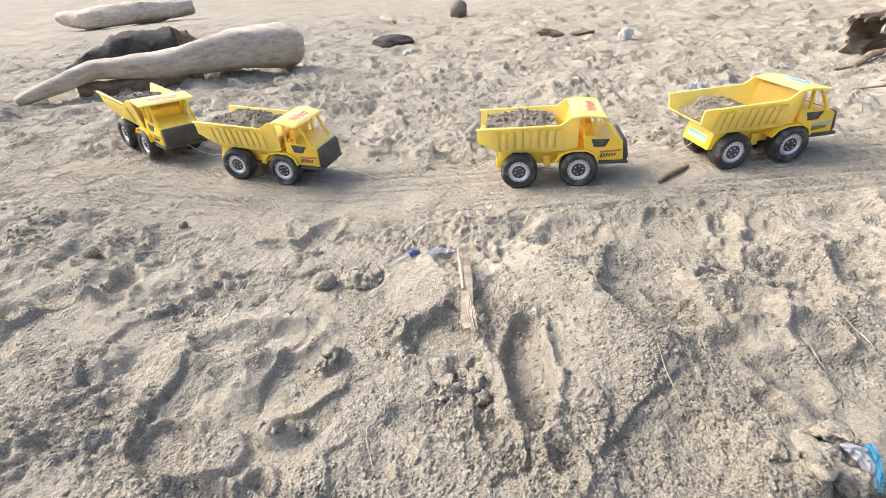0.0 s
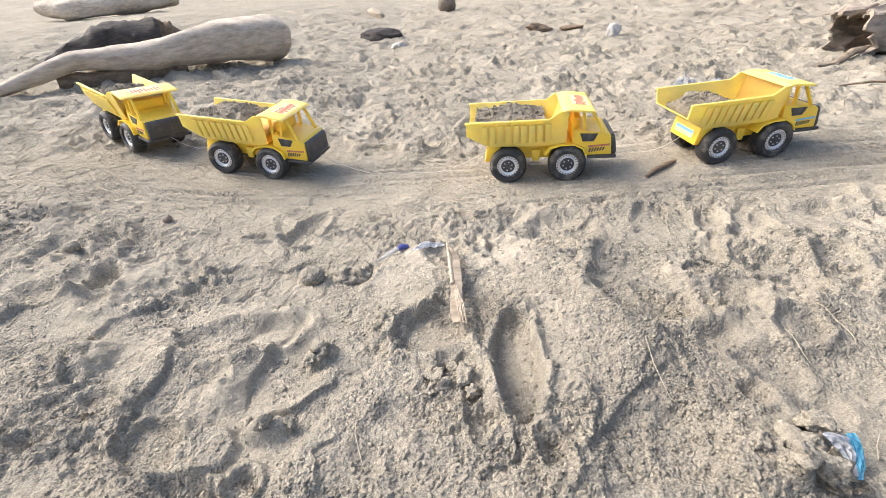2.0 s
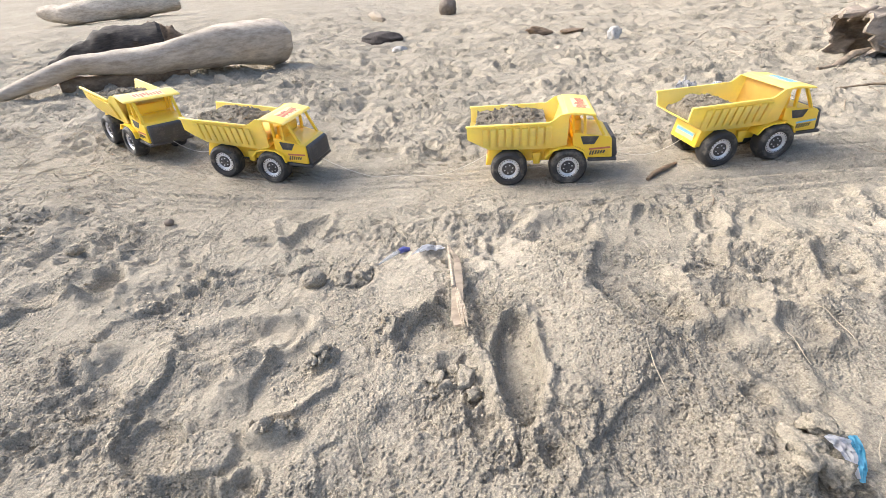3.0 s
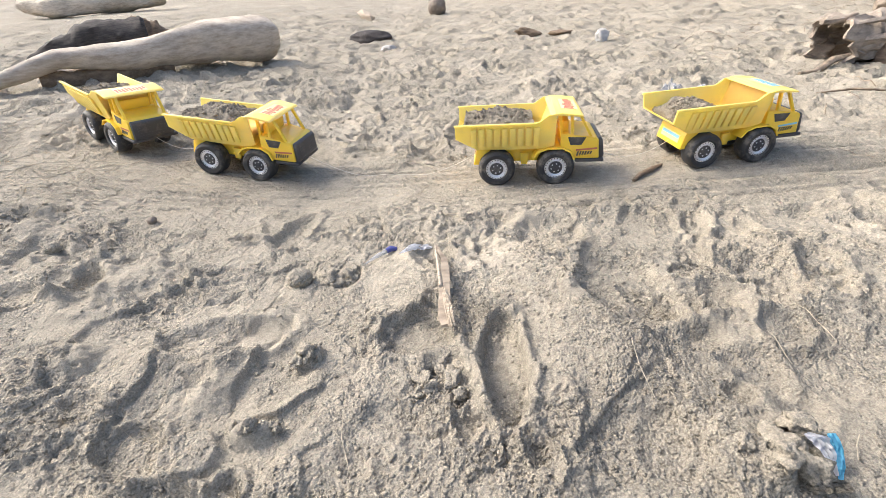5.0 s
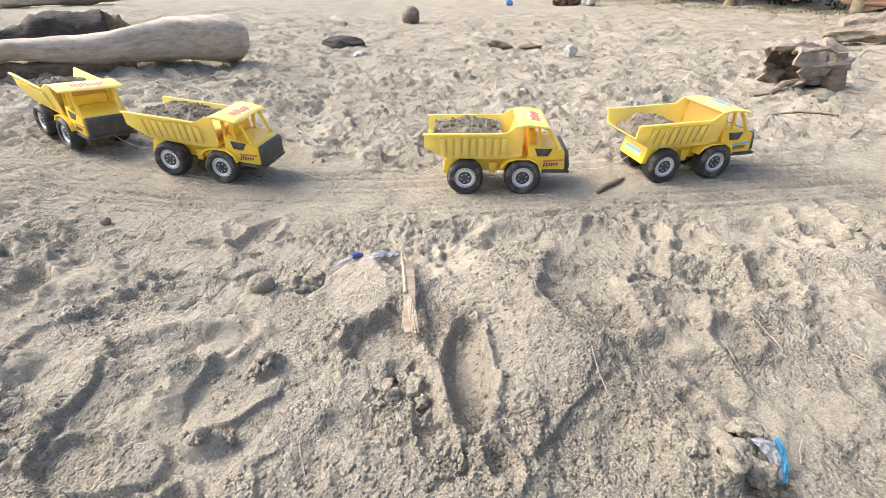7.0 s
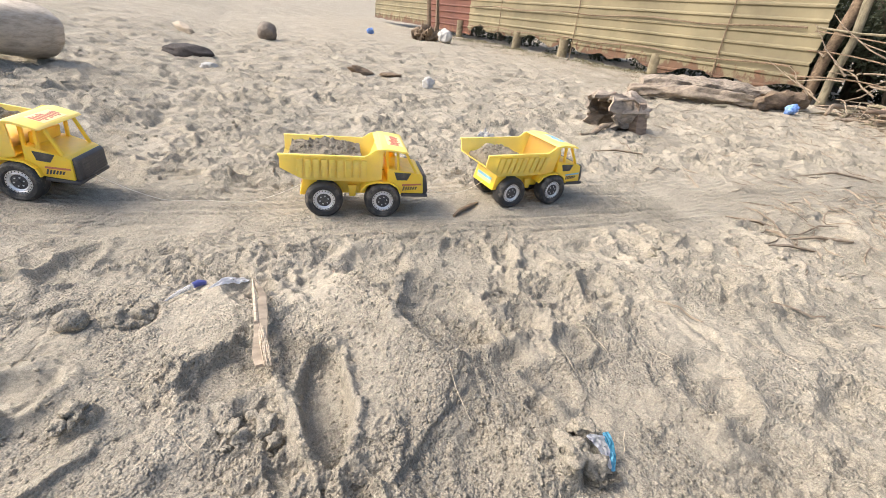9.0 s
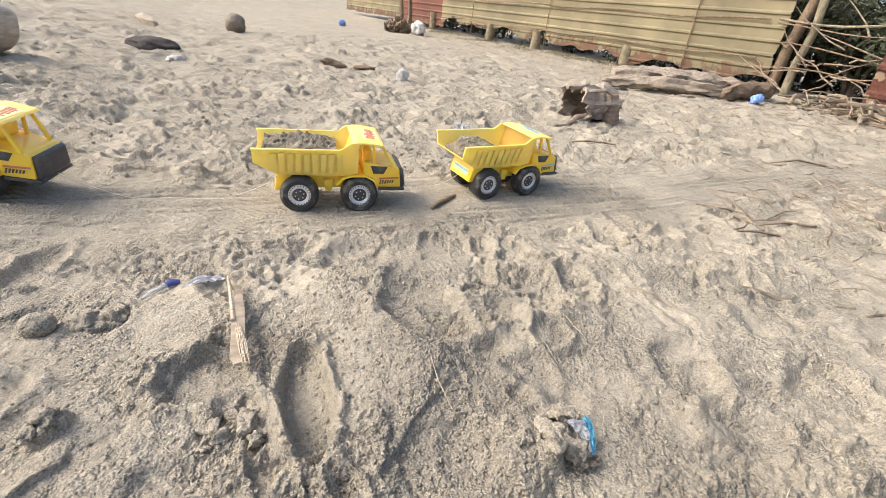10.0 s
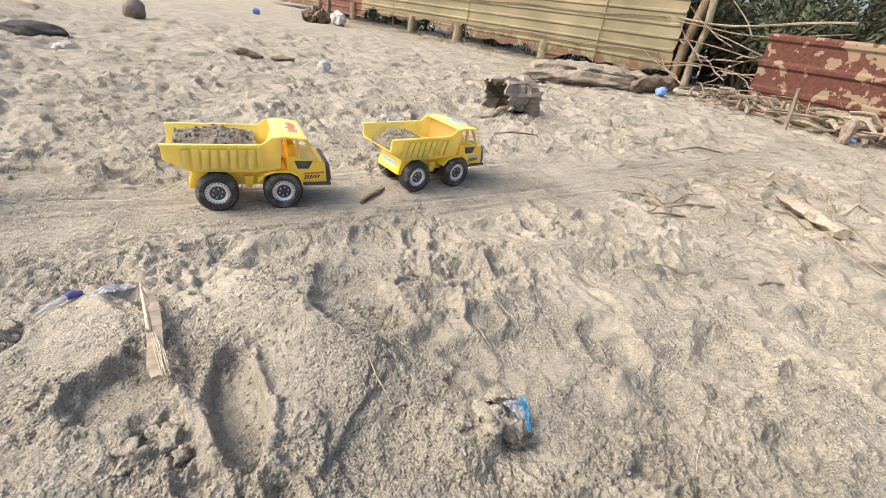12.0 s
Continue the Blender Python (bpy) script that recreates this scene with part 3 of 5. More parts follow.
def toy_truck(strip, label):
    root = tagged(new("toy_dump_truck"), label, "toy truck", "toy trucks on a string")
    root.empty_display_size = 0.05
    # tipper bed: an open trough whose floor climbs to the tail
    bm = bmesh.new()
    t, rings = 0.0045, []
    for x, zt, zb, wt, wb in ((-0.197, 0.207, 0.160, 0.094, 0.086), (-0.168, 0.207, 0.138, 0.095, 0.079), (-0.138, 0.207, 0.117, 0.095, 0.072), (-0.05, 0.207, 0.113, 0.095, 0.069), (0.022, 0.207, 0.113, 0.095, 0.069), (0.034, 0.212, 0.113, 0.095, 0.069), (0.056, 0.230, 0.115, 0.094, 0.070), (0.078, 0.2325, 0.124, 0.092, 0.072)):
        rings.append([Vector(p) for p in ((x, -wt, zt), (x, -wb, zb), (x, wb, zb), (x, wt, zt), (x, wt - t, zt), (x, wb - t, zb + t), (x, -wb + t, zb + t), (x, -wt + t, zt))])
    loft(bm, rings)
    bed = part("tipper_bed", bm, BED_YELLOW, root, "yellow ribbed plastic tipper bed", True, 25)
    bm = bmesh.new()
    rows = [[Vector((x, s * w, z)) for s in (-1, 1)] for x, z, w in ((0.030, 0.116, 0.066), (0.046, 0.140, 0.072), (0.064, 0.190, 0.080), (0.076, 0.229, 0.087))]
    vs = [[bm.verts.new(p) for p in r] for r in rows]
    for a, b in zip(vs, vs[1:]):
        bm.faces.new((a[0], a[1], b[1], b[0]))
    bmesh.ops.solidify(bm, geom=list(bm.faces), thickness=0.004)
    part("front_wall", bm, BED_YELLOW, bed, "", True, 50)
    for s in (-1, 1):
        bm = bmesh.new()
        box(bm, -0.199, 0.026, s * 0.095 - 0.0045, s * 0.095 + 0.0035, 0.2025, 0.2095, None, 0.0015)
        part("rim_flange", bm, BED_YELLOW, bed, "", True, 30)
        for k in range(9):
            x = -0.146 + 0.0215 * k
            bm = bmesh.new()
            lean = math.atan2(0.0255, 0.091)
            box(bm, x - 0.0078, x + 0.0078, -0.0018, 0.0058, -0.028, 0.040, Matrix.Translation((0, s * 0.0815, 0.156)) @ Matrix.Rotation(-s * lean, 4, "X") @ Matrix.Diagonal((1, s, 1, 1)), 0.0016)
            bmesh.ops.reverse_faces(bm, faces=bm.faces) if s < 0 else None
            part("rib", bm, BED_YELLOW, bed, "", True, 30)
    # canopy over the cab
    bm = bmesh.new()
    prism(bm, [(0.060, 0.2280), (0.075, 0.2345), (0.090, 0.2350), (0.152, 0.2275), (0.160, 0.2210), (0.152, 0.2215), (0.092, 0.2285), (0.074, 0.2270)], -0.093, 0.093)
    bevelled(bm, 0.0012, 1)
    part("canopy", bm, BED_YELLOW, bed, "yellow canopy guard over the cab", True, 30)
    bm = bmesh.new()
    box(bm, -0.026, 0.026, -0.048, 0.048, 0, 0.0008, Matrix.Translation((0.120, 0, 0.2318)) @ Matrix.Rotation(radians(6.9), 4, "Y"))
    roof = part("roof_sticker", bm, STICK_WHITE, bed, "scuffed roof sticker")
    rnd = random.Random(3)
    for k in range(9):
        bm = bmesh.new()
        y = -0.042 + 0.0105 * k
        box(bm, -0.020 + rnd.uniform(0, 0.012), 0.020 - rnd.uniform(0, 0.012), y - 0.0036, y + 0.0036, 0.001, 0.0015, Matrix.Translation((0.120, 0, 0.2318)) @ Matrix.Rotation(radians(6.9), 4, "Y"))
        part("sticker_bar", bm, strip, roof)
    # chassis
    bm = bmesh.new()
    box(bm, -0.128, 0.150, -0.041, 0.041, 0.058, 0.113, None, 0.004)
    chassis = part("chassis", bm, YELLOW, root, "", True, 30)
    bm = bmesh.new()
    prism(bm, [(-0.150, 0.060), (-0.138, 0.116), (-0.100, 0.116), (-0.118, 0.060)], -0.064, 0.064)
    bevelled(bm, 0.002)
    part("rear_panel", bm, YELLOW, chassis, "", True, 30)
    bm = bmesh.new()
    box(bm, -0.0006, 0.0006, -0.045, 0.045, -0.013, 0.013, Matrix.Translation((-0.1455, 0, 0.089)) @ Matrix.Rotation(radians(12), 4, "Y"))
    plate = part("rear_sticker", bm, STICK_WHITE, chassis, "pale sticker on the rear panel")
    bm = bmesh.new()
    box(bm, -0.0012, 0, -0.042, 0.042, 0.001, 0.010, Matrix.Translation((-0.1457, 0, 0.089)) @ Matrix.Rotation(radians(12), 4, "Y"))
    part("sticker_bar", bm, strip, plate)
    for x in (-0.083, 0.083):
        bm = bmesh.new()
        lathe(bm, [(0.005, -0.066), (0.005, 0.066)], 10, Matrix.Translation((x, 0, 0.0525)))
        part("axle", bm, BLACK, chassis)
        for s in (-1, 1):
            wheel(root, x, s)
    for s in (-1, 1):
        bm = bmesh.new()
        prism(bm, [(0.018, 0.086), (0.034, 0.109), (0.060, 0.118), (0.104, 0.118), (0.132, 0.104), (0.144, 0.078), (0.139, 0.077), (0.128, 0.100), (0.102, 0.114), (0.062, 0.114), (0.037, 0.105), (0.022, 0.084)], s * 0.040, s * 0.083)
        part("mudguard", bm, YELLOW, chassis, "", True, 30)
        bm = bmesh.new()
        prism(bm, [(-0.012, 0.052), (0.006, 0.052), (0.010, 0.092), (-0.016, 0.092)], s * 0.041, s * 0.052)
        bevelled(bm, 0.002)
        part("fuel_tank", bm, YELLOW, chassis, "", True, 30)
    # cab
    bm = bmesh.new()
    prism(bm, [(0.096, 0.112), (0.094, 0.160), (0.122, 0.160), (0.128, 0.155), (0.205, 0.146), (0.217, 0.138), (0.223, 0.075), (0.142, 0.075), (0.132, 0.104), (0.110, 0.118)], -0.070, 0.070)
    bevelled(bm, 0.0028)
    cab = part("cab", bm, YELLOW, root, "yellow cab with open window frames", True, 30)
    for s in (-1, 1):
        for a, b in (((0.096, 0.158), (0.090, 0.229)), ((0.132, 0.155), (0.126, 0.225)), ((0.192, 0.147), (0.150, 0.222))):
            bm = bmesh.new()
            prism(bm, [(a[0] - 0.004, a[1]), (a[0] + 0.005, a[1]), (b[0] + 0.005, b[1]), (b[0] - 0.004, b[1])], s * 0.058, s * 0.067)
            bevelled(bm, 0.0012, 1)
            part("pillar", bm, YELLOW, cab, "", True, 30)
        bm = bmesh.new()
        prism(bm, [(0.118, 0.149), (0.176, 0.147), (0.163, 0.122), (0.128, 0.122)], s * 0.0692, s * 0.0708)
        part("side_window", bm, BLACK, cab, "dark recessed side window")
        bm = bmesh.new()
        prism(bm, [(0.147, 0.108), (0.214, 0.112), (0.2145, 0.106), (0.147, 0.102)], s * 0.0695, s * 0.0707)
        part("sticker_band", bm, strip, cab, "coloured sticker band on the cab side")
        for k in range(6):
            x = 0.152 + 0.0085 * k
            bm = bmesh.new()
            prism(bm, [(x, 0.1), (x + 0.0055, 0.1), (x + 0.001, 0.085 + 0.001 * k), (x - 0.0035, 0.085 + 0.001 * k)], s * 0.0695, s * 0.0707)
            part("sticker_stripe", bm, BLACK, cab)
    bm = bmesh.new()
    box(bm, 0.100, 0.122, -0.050, 0.050, 0.160, 0.196, None, 0.004)
    part("seat_back", bm, YELLOW, cab, "", True, 30)
    bm = bmesh.new()
    prism(bm, [(0.214, 0.139), (0.221, 0.144), (0.231, 0.136), (0.240, 0.083), (0.234, 0.070), (0.222, 0.072)], -0.064, 0.064)
    bevelled(bm, 0.003)
    grille = part("grille", bm, BLACK, root, "black radiator grille panel", True, 30)
    for k in range(5):
        bm = bmesh.new()
        z = 0.086 + 0.0095 * k
        box(bm, 0.0, 0.0022, -0.050, 0.050, -0.0022, 0.0022, Matrix.Translation((0.2385 - 0.0018 * k, 0, z)) @ Matrix.Rotation(radians(-10), 4, "Y"))
        part("grille_slat", bm, BLACK, grille)
    bm = bmesh.new()
    box(bm, 0.146, 0.238, -0.074, 0.074, 0.064, 0.0745, None, 0.0025)
    part("bumper", bm, BLACK, root, "black plastic bumper", True, 30)
    # the whole body sits low over the wheels
    wheels = [o for o in root.children if o.name.startswith("wheel")]
    for o in root.children_recursive:
        if o not in wheels and o.parent not in wheels and not o.name.startswith("axle"):
            for v in o.data.vertices:
                v.co.z = squat(v.co.z)
                if v.co.x > 0.09:
                    v.co.x = 0.09 + (v.co.x - 0.09) * 0.85
    return root


def truck_pose(x, y, heading, lift=0.0):
    h = radians(heading)
    f, s = Vector((math.cos(h), math.sin(h), 0)), Vector((-math.sin(h), math.cos(h), 0))
    c = Vector((x, y, 0))
    z = [[ground_z(*(c + f * a + s * b).xy) for b in (-0.066, 0.066)] for a in (-0.083, 0.083)]
    rear, front = sum(z[0]) / 2, sum(z[1]) / 2
    near, far = (z[0][0] + z[1][0]) / 2, (z[0][1] + z[1][1]) / 2
    f.z, s.z = (front - rear) / 0.166, (far - near) / 0.132
    f.normalize()
    s = (s - f * s.dot(f)).normalized()
    up = f.cross(s)
    m = Matrix((f, s, up)).transposed().to_4x4()
    m.translation = (x, y, (rear + front) / 2 - 0.003 + lift)
    return m


def sand_load(m, seed, low, high, x0, x1, label):
    """A heap of damp sand that fills the bed of a truck at the pose m."""
    bm = bmesh.new()
    nx, ny = 44, 26
    xs, ys = np.meshgrid(np.linspace(x0, x1, nx), np.linspace(-1, 1, ny), indexing="ij")
    u = (xs - x0) / (x1 - x0)
    half = 0.0895
    yy = ys * half
    heap = np.clip(np.sin(np.pi * np.clip(u * 0.92 + 0.04, 0, 1)), 0, 1) ** 0.6 * (1 - np.abs(ys) ** 3 * 0.75)
    zz = low + (high - low) * heap + 0.016 * gnoise(xs * 28, yy * 28, seed) + 0.008 * gnoise(xs * 75, yy * 75, seed + 1) + 0.004 * gnoise(xs * 190, yy * 190, seed + 2)
    limit = 0.069 + (zz - 0.113) / (0.207 - 0.113) * 0.026 - 0.0055
    yy = np.clip(yy, -limit, limit)
    top = [[bm.verts.new((xs[i, j], yy[i, j], zz[i, j])) for j in range(ny)] for i in range(nx)]
    foot = [[bm.verts.new((xs[i, j], np.clip(yy[i, j], -0.06, 0.06), 0.1185 + max(0, -0.135 - xs[i, j]) * 0.75)) for j in (0, ny - 1)] for i in range(nx)]
    for i in range(nx - 1):
        for j in range(ny - 1):
            bm.faces.new((top[i][j], top[i + 1][j], top[i + 1][j + 1], top[i][j + 1]))
        bm.faces.new((top[i][0], foot[i][0], foot[i + 1][0], top[i + 1][0]))
        bm.faces.new((top[i][-1], top[i + 1][-1], foot[i + 1][1], foot[i][1]))
        bm.faces.new((foot[i][0], foot[i][1], foot[i + 1][1], foot[i + 1][0]))
    for i in (0, nx - 1):
        bm.faces.new([*top[i], foot[i][1], foot[i][0]])
    rnd = random.Random(seed)
    for _ in range(130):
        i, j = rnd.randrange(2, nx - 2), rnd.randrange(3, ny - 3)
        r = 0.0015 + 0.0045 * rnd.random() ** 2
        made = bmesh.ops.create_icosphere(bm, subdivisions=1, radius=r, matrix=Matrix.Translation((xs[i, j], yy[i, j], zz[i, j] + 0.3 * r)))
        for v in made["verts"]:
            v.co += Vector((rnd.uniform(-1, 1), rnd.uniform(-1, 1), rnd.uniform(-1, 1))) * r * 0.25
    for v in bm.verts:
        v.co.z = squat(v.co.z)
    ob = thing("sand_load", bm, DAMP, label, "sand", True, 60, m, "sand in the toy trucks")
    return ob


LEAD = truck_pose(1.456, 1.885, 4)
SECOND = truck_pose(0.874, 1.881, -9)
THIRD = truck_pose(-0.014, 2.068, -14)
LAST = truck_pose(-0.505, 2.30, -40)
first_truck = toy_truck(STICK_BLUE, "yellow plastic toy dump truck with blue stickers and black wheels")
first_truck.matrix_world = LEAD
second_truck = toy_truck(STICK_RED, "yellow plastic toy dump truck with red stickers and black wheels")
second_truck.matrix_world = SECOND
copy_thing(second_truck, THIRD)
copy_thing(second_truck, LAST)
sand_load(LEAD, 50, 0.146, 0.202, -0.172, -0.030, "small heap of damp sand at the tail of the tipper bed")
sand_load(SECOND, 60, 0.186, 0.212, -0.176, 0.020, "damp sand filling the toy truck's bed")
sand_load(THIRD, 70, 0.186, 0.218, -0.170, 0.024, "heap of damp sand in the toy truck's bed")
sand_load(LAST, 80, 0.172, 0.196, -0.168, 0.016, "damp sand lying in the toy truck's bed")
CORD = plain("cord", (0.62, 0.58, 0.5), 0.8)
for a, b in ((LAST, THIRD), (THIRD, SECOND), (SECOND, LEAD)):
    p, q = a @ Vector((0.214, 0, 0.070)), b @ Vector((-0.148, 0, 0.068))
    bm = bmesh.new()
    pts = [p.lerp(q, k / 14) - Vector((0, 0, 0.6 * (p - q).length * (k / 14) * (1 - k / 14))) for k in range(15)]
    pts = [Vector((v.x, v.y, max(v.z, ground_z(v.x, v.y) + 0.002))) for v in pts]
    tube(bm, pts, 0.0008, 6)
    thing("tow_string", bm, CORD, "thin pale string tying one toy truck to the next", "string", True, None, None, "tow strings")


# ---- driftwood, stump and stones ----
def wood(name, dark, light, scale=9, stretch=(1, 1, 1), rough=0.85, relief=0.6, depth=0.006):
    m, n, l, b = material(name, rough)
    f, g = noise_node(n, l, scale, 8, 0.7, "Object", stretch), noise_node(n, l, 2.6, 4)
    c = ramp(n, l, f, ((0.32, dark), (0.6, light), (0.75, tuple(min(1, v * 1.15) for v in light))))
    l.new(mixed(n, l, 1.0, c, ramp(n, l, g, ((0.3, (0.75, 0.74, 0.73)), (0.7, (1.1, 1.08, 1.05)))), "MULTIPLY"), b.inputs["Base Color"])
    bump(n, l, b, f, relief, depth)
    return m


GREYWOOD = wood("weathered_wood", (0.36, 0.30, 0.235), (0.62, 0.55, 0.45), 5, (2.5, 2.5, 9))
OLDWOOD = wood("old_grey_wood", (0.15, 0.12, 0.09), (0.36, 0.3, 0.23), 6, (2, 5, 5))
GREYBEAM = wood("grey_split_wood", (0.13, 0.105, 0.08), (0.40, 0.34, 0.27), 9, (2, 7, 7))
ROTTED = wood("pale_rotted_wood", (0.22, 0.17, 0.12), (0.52, 0.45, 0.35), 26, (2, 5, 5), 0.9, 0.9, 0.006)
CHARRED = wood("charred_wood", (0.02, 0.017, 0.015), (0.07, 0.06, 0.052), 9, (2, 2, 8))
BROWNWOOD = wood("brown_wood", (0.10, 0.07, 0.045), (0.26, 0.19, 0.125), 7, (2, 6, 6))
STUMPWOOD = wood("stump_wood", (0.17, 0.14, 0.11), (0.42, 0.355, 0.285), 10, (4, 1.5, 4))
REDWOOD = wood("reddish_bark", (0.15, 0.105, 0.075), (0.32, 0.24, 0.175), 12, (1, 1, 5))
PALEWOOD = wood("pale_split_wood", (0.27, 0.22, 0.165), (0.50, 0.43, 0.335), 40, (1, 6, 6), 0.8, 0.5, 0.002)
TWIG = wood("dry_twig", (0.12, 0.09, 0.065), (0.34, 0.275, 0.2), 30)
STRAW = plain("straw", (0.40, 0.345, 0.255), 0.8, 0, 0.35, 60)
STONE = plain("brown_stone", (0.2, 0.165, 0.13), 0.8, 0, 0.3, 16, 0.5, 0.01)
DARKSTONE = plain("dark_husk", (0.05, 0.042, 0.038), 0.85, 0, 0.5, 40, 0.7, 0.01)


def log(name, spine, radii, mat, label, category="log", sides=26, rough=0.08, flat=1.0, seed=0, steps=40):
    """A log along a spine of places, its outline uneven; radii go along with the spine."""
    spine = [Vector(p) for p in spine]
    bm = bmesh.new()
    rings = []
    for k in range(steps + 1):
        u = k / steps * (len(spine) - 1)
        i = min(int(u), len(spine) - 2)
        p, r = spine[i].lerp(spine[i + 1], u - i), radii[i] + (radii[i + 1] - radii[i]) * (u - i)
        d = (spine[min(i + 1, len(spine) - 1)] - spine[i]).normalized()
        side = d.cross(Vector((0, 0, 1))).normalized()
        up = side.cross(d)
        ring = []
        for s in range(sides):
            a = 2 * math.pi * s / sides
            q = Vector((math.cos(a) * 1.6, math.sin(a) * 1.6, k / steps * 6 + seed * 9.1))
            w = 1 + rough * 2.2 * noise.noise(q) + rough * 1.1 * noise.noise(q * 3.1) + rough * 0.5 * noise.noise(Vector((q.x * 7, q.y * 7, q.z)))
            end = 1.0 if 0 < k < steps else 0.86
            ring.append(p + (side * math.cos(a) + up * math.sin(a) * flat) * r * w * end)
        rings.append(ring)
    loft(bm, rings)
    bm.normal_update()
    return thing(name, bm, mat, label, category, True, 55)


g = ground_z
log("driftwood_log", [(-1.60, 3.02, g(-1.60, 3.02) + 0.03), (-1.30, 3.24, g(-1.3, 3.24) + 0.09), (-1.0, 3.48, g(-1.0, 3.48) + 0.13), (-0.70, 3.80, g(-0.7, 3.8) + 0.15), (-0.42, 4.10, g(-0.42, 4.1) + 0.16)], [0.028, 0.05, 0.080, 0.120, 0.130], GREYWOOD, "smooth grey weathered driftwood log lying on the sand", seed=1)
# a brown piece fills the dark shape below the log's left half
log("driftwood_chunk", [(-1.40, 3.20, g(-1.40, 3.20) + 0.02), (-1.15, 3.38, g(-1.15, 3.38) + 0.03), (-0.90, 3.60, g(-0.90, 3.60) + 0.03)], [0.03, 0.06, 0.05], BROWNWOOD, "dark brown piece of wood under the driftwood log", seed=2, rough=0.14)
log("charred_log", [(-1.95, 3.92, g(-1.95, 3.92) + 0.02), (-1.75, 4.02, g(-1.75, 4.02) + 0.08), (-1.55, 4.12, g(-1.55, 4.12) + 0.11), (-1.30, 4.24, g(-1.3, 4.24) + 0.13)], [0.04, 0.115, 0.14, 0.14], CHARRED, "charred black hollow log behind the driftwood", seed=3, rough=0.11)
log("bark_piece", [(-1.52, 4.20, g(-1.52, 4.20) + 0.15), (-1.34, 4.28, g(-1.34, 4.28) + 0.16), (-1.17, 4.36, g(-1.17, 4.36) + 0.09)], [0.06, 0.09, 0.06], BROWNWOOD, "brown broken bark lying against the charred log", seed=4, rough=0.2)
log("far_log", [(-5.75, 9.35, g(-5.75, 9.35) + 0.20), (-5.2, 9.25, g(-5.2, 9.25) + 0.15), (-4.4, 9.5, g(-4.4, 9.5) + 0.16), (-3.7, 9.9, g(-3.7, 9.9) + 0.2)], [0.09, 0.17, 0.17, 0.12], GREYWOOD, "long grey driftwood log far up the beach", seed=5, rough=0.12)


def lump(name, x, y, size, mat, label, category, seed, rough=0.25, sink=0.25, tilt=(0, 0, 0), subs=4, group=""):
    bm = bmesh.new()
    bmesh.ops.create_icosphere(bm, subdivisions=subs, radius=1)
    for v in bm.verts:
        q = v.co * 1.3 + Vector((seed * 7.7, seed * 3.1, 0))
        v.co *= 1 + rough * noise.noise(q) + rough * 0.55 * noise.noise(q * 2.7) + rough * 0.3 * noise.noise(q * 6.5)
    m = pose(x, y, ground_z(x, y) + size[2] * (1 - 2 * sink) * 0.98, *tilt)
    bmesh.ops.transform(bm, verts=bm.verts, matrix=Matrix.Diagonal((*size, 1)))
    return thing(name, bm, mat, label, category, True, None, m, group)


lump("stone", 0.89, 7.45, (0.12, 0.10, 0.125), STONE, "smooth brown rounded stone half sunk in sand", "stone", 1, 0.12, 0.12, (15, 20, 0))
lump("husk", 0.16, 5.25, (0.20, 0.11, 0.07), DARKSTONE, "dark fibrous husk lying on the sand", "husk", 2, 0.22, 0.2, (0, 0, -12))
lump("bark_scrap", 1.5, 4.66, (0.11, 0.06, 0.035), BROWNWOOD, "curled brown bark scrap on the sand", "bark", 3, 0.35, 0.2, (0, 12, 10))
lump("bark_scrap", 1.75, 4.62, (0.09, 0.05, 0.02), BROWNWOOD, "curled brown bark scrap on the sand", "bark", 4, 0.35, 0.2, (0, 0, -10))
lump("driftwood_piece", -0.05, 7.35, (0.06, 0.17, 0.06), PALEWOOD, "short pale bleached piece of driftwood", "driftwood", 5, 0.25, 0.15, (12, 0, 35))
lump("sand_clod", 0.290, 1.383, (0.026, 0.024, 0.021), SAND, "round ball of packed grey sand", "clod", 6, 0.10, 0.08)
lump("pebble", -0.142, 1.665, (0.0125, 0.0115, 0.010), STONE, "small round dark pebble on the wheel track", "pebble", 7, 0.1, 0.15)
lump("pebble", -0.30, 1.53, (0.018, 0.015, 0.014), SAND, "small round sandy pebble", "pebble", 8, 0.12, 0.15)
_cr = random.Random(14)
for _x, _y, _s in ((0.350, 1.385, 0.026), (0.372, 1.405, 0.032), (0.395, 1.392, 0.028), (0.40, 1.42, 0.022), (0.36, 1.42, 0.02), (0.378, 1.375, 0.022), (0.545, 1.088, 0.022), (0.575, 1.100, 0.018), (0.560, 1.065, 0.020), (0.592, 1.075, 0.024), (0.535, 1.06, 0.015), (0.605, 1.10, 0.014), (0.60, 1.045, 0.016), (0.985, 0.905, 0.026), (1.012, 0.918, 0.022), (1.03, 0.895, 0.022), (0.965, 0.872, 0.022), (1.0, 0.872, 0.028), (0.94, 0.905, 0.014), (0.352, 1.150, 0.022), (0.335, 1.135, 0.016), (0.93, 0.94, 0.012), (1.05, 0.93, 0.013), (0.30, 1.0, 0.018), (0.27, 1.02, 0.014), (0.33, 1.01, 0.015), (1.6, 1.38, 0.02), (1.56, 1.40, 0.016), (1.63, 1.40, 0.016), (1.53, 1.36, 0.014), (1.49, 1.41, 0.012)):
    _s *= 0.8
    lump("sand_clod", _x, _y, (_s * _cr.uniform(0.8, 1.2), _s * _cr.uniform(0.7, 1.0), _s * _cr.uniform(0.55, 0.8)), SAND, "broken angular clod of grey sand", "clod", _x * 31, 0.75, 0.3, (_cr.uniform(-20, 20), _cr.uniform(-20, 20), _cr.uniform(0, 180)), 3, "broken sand clods")


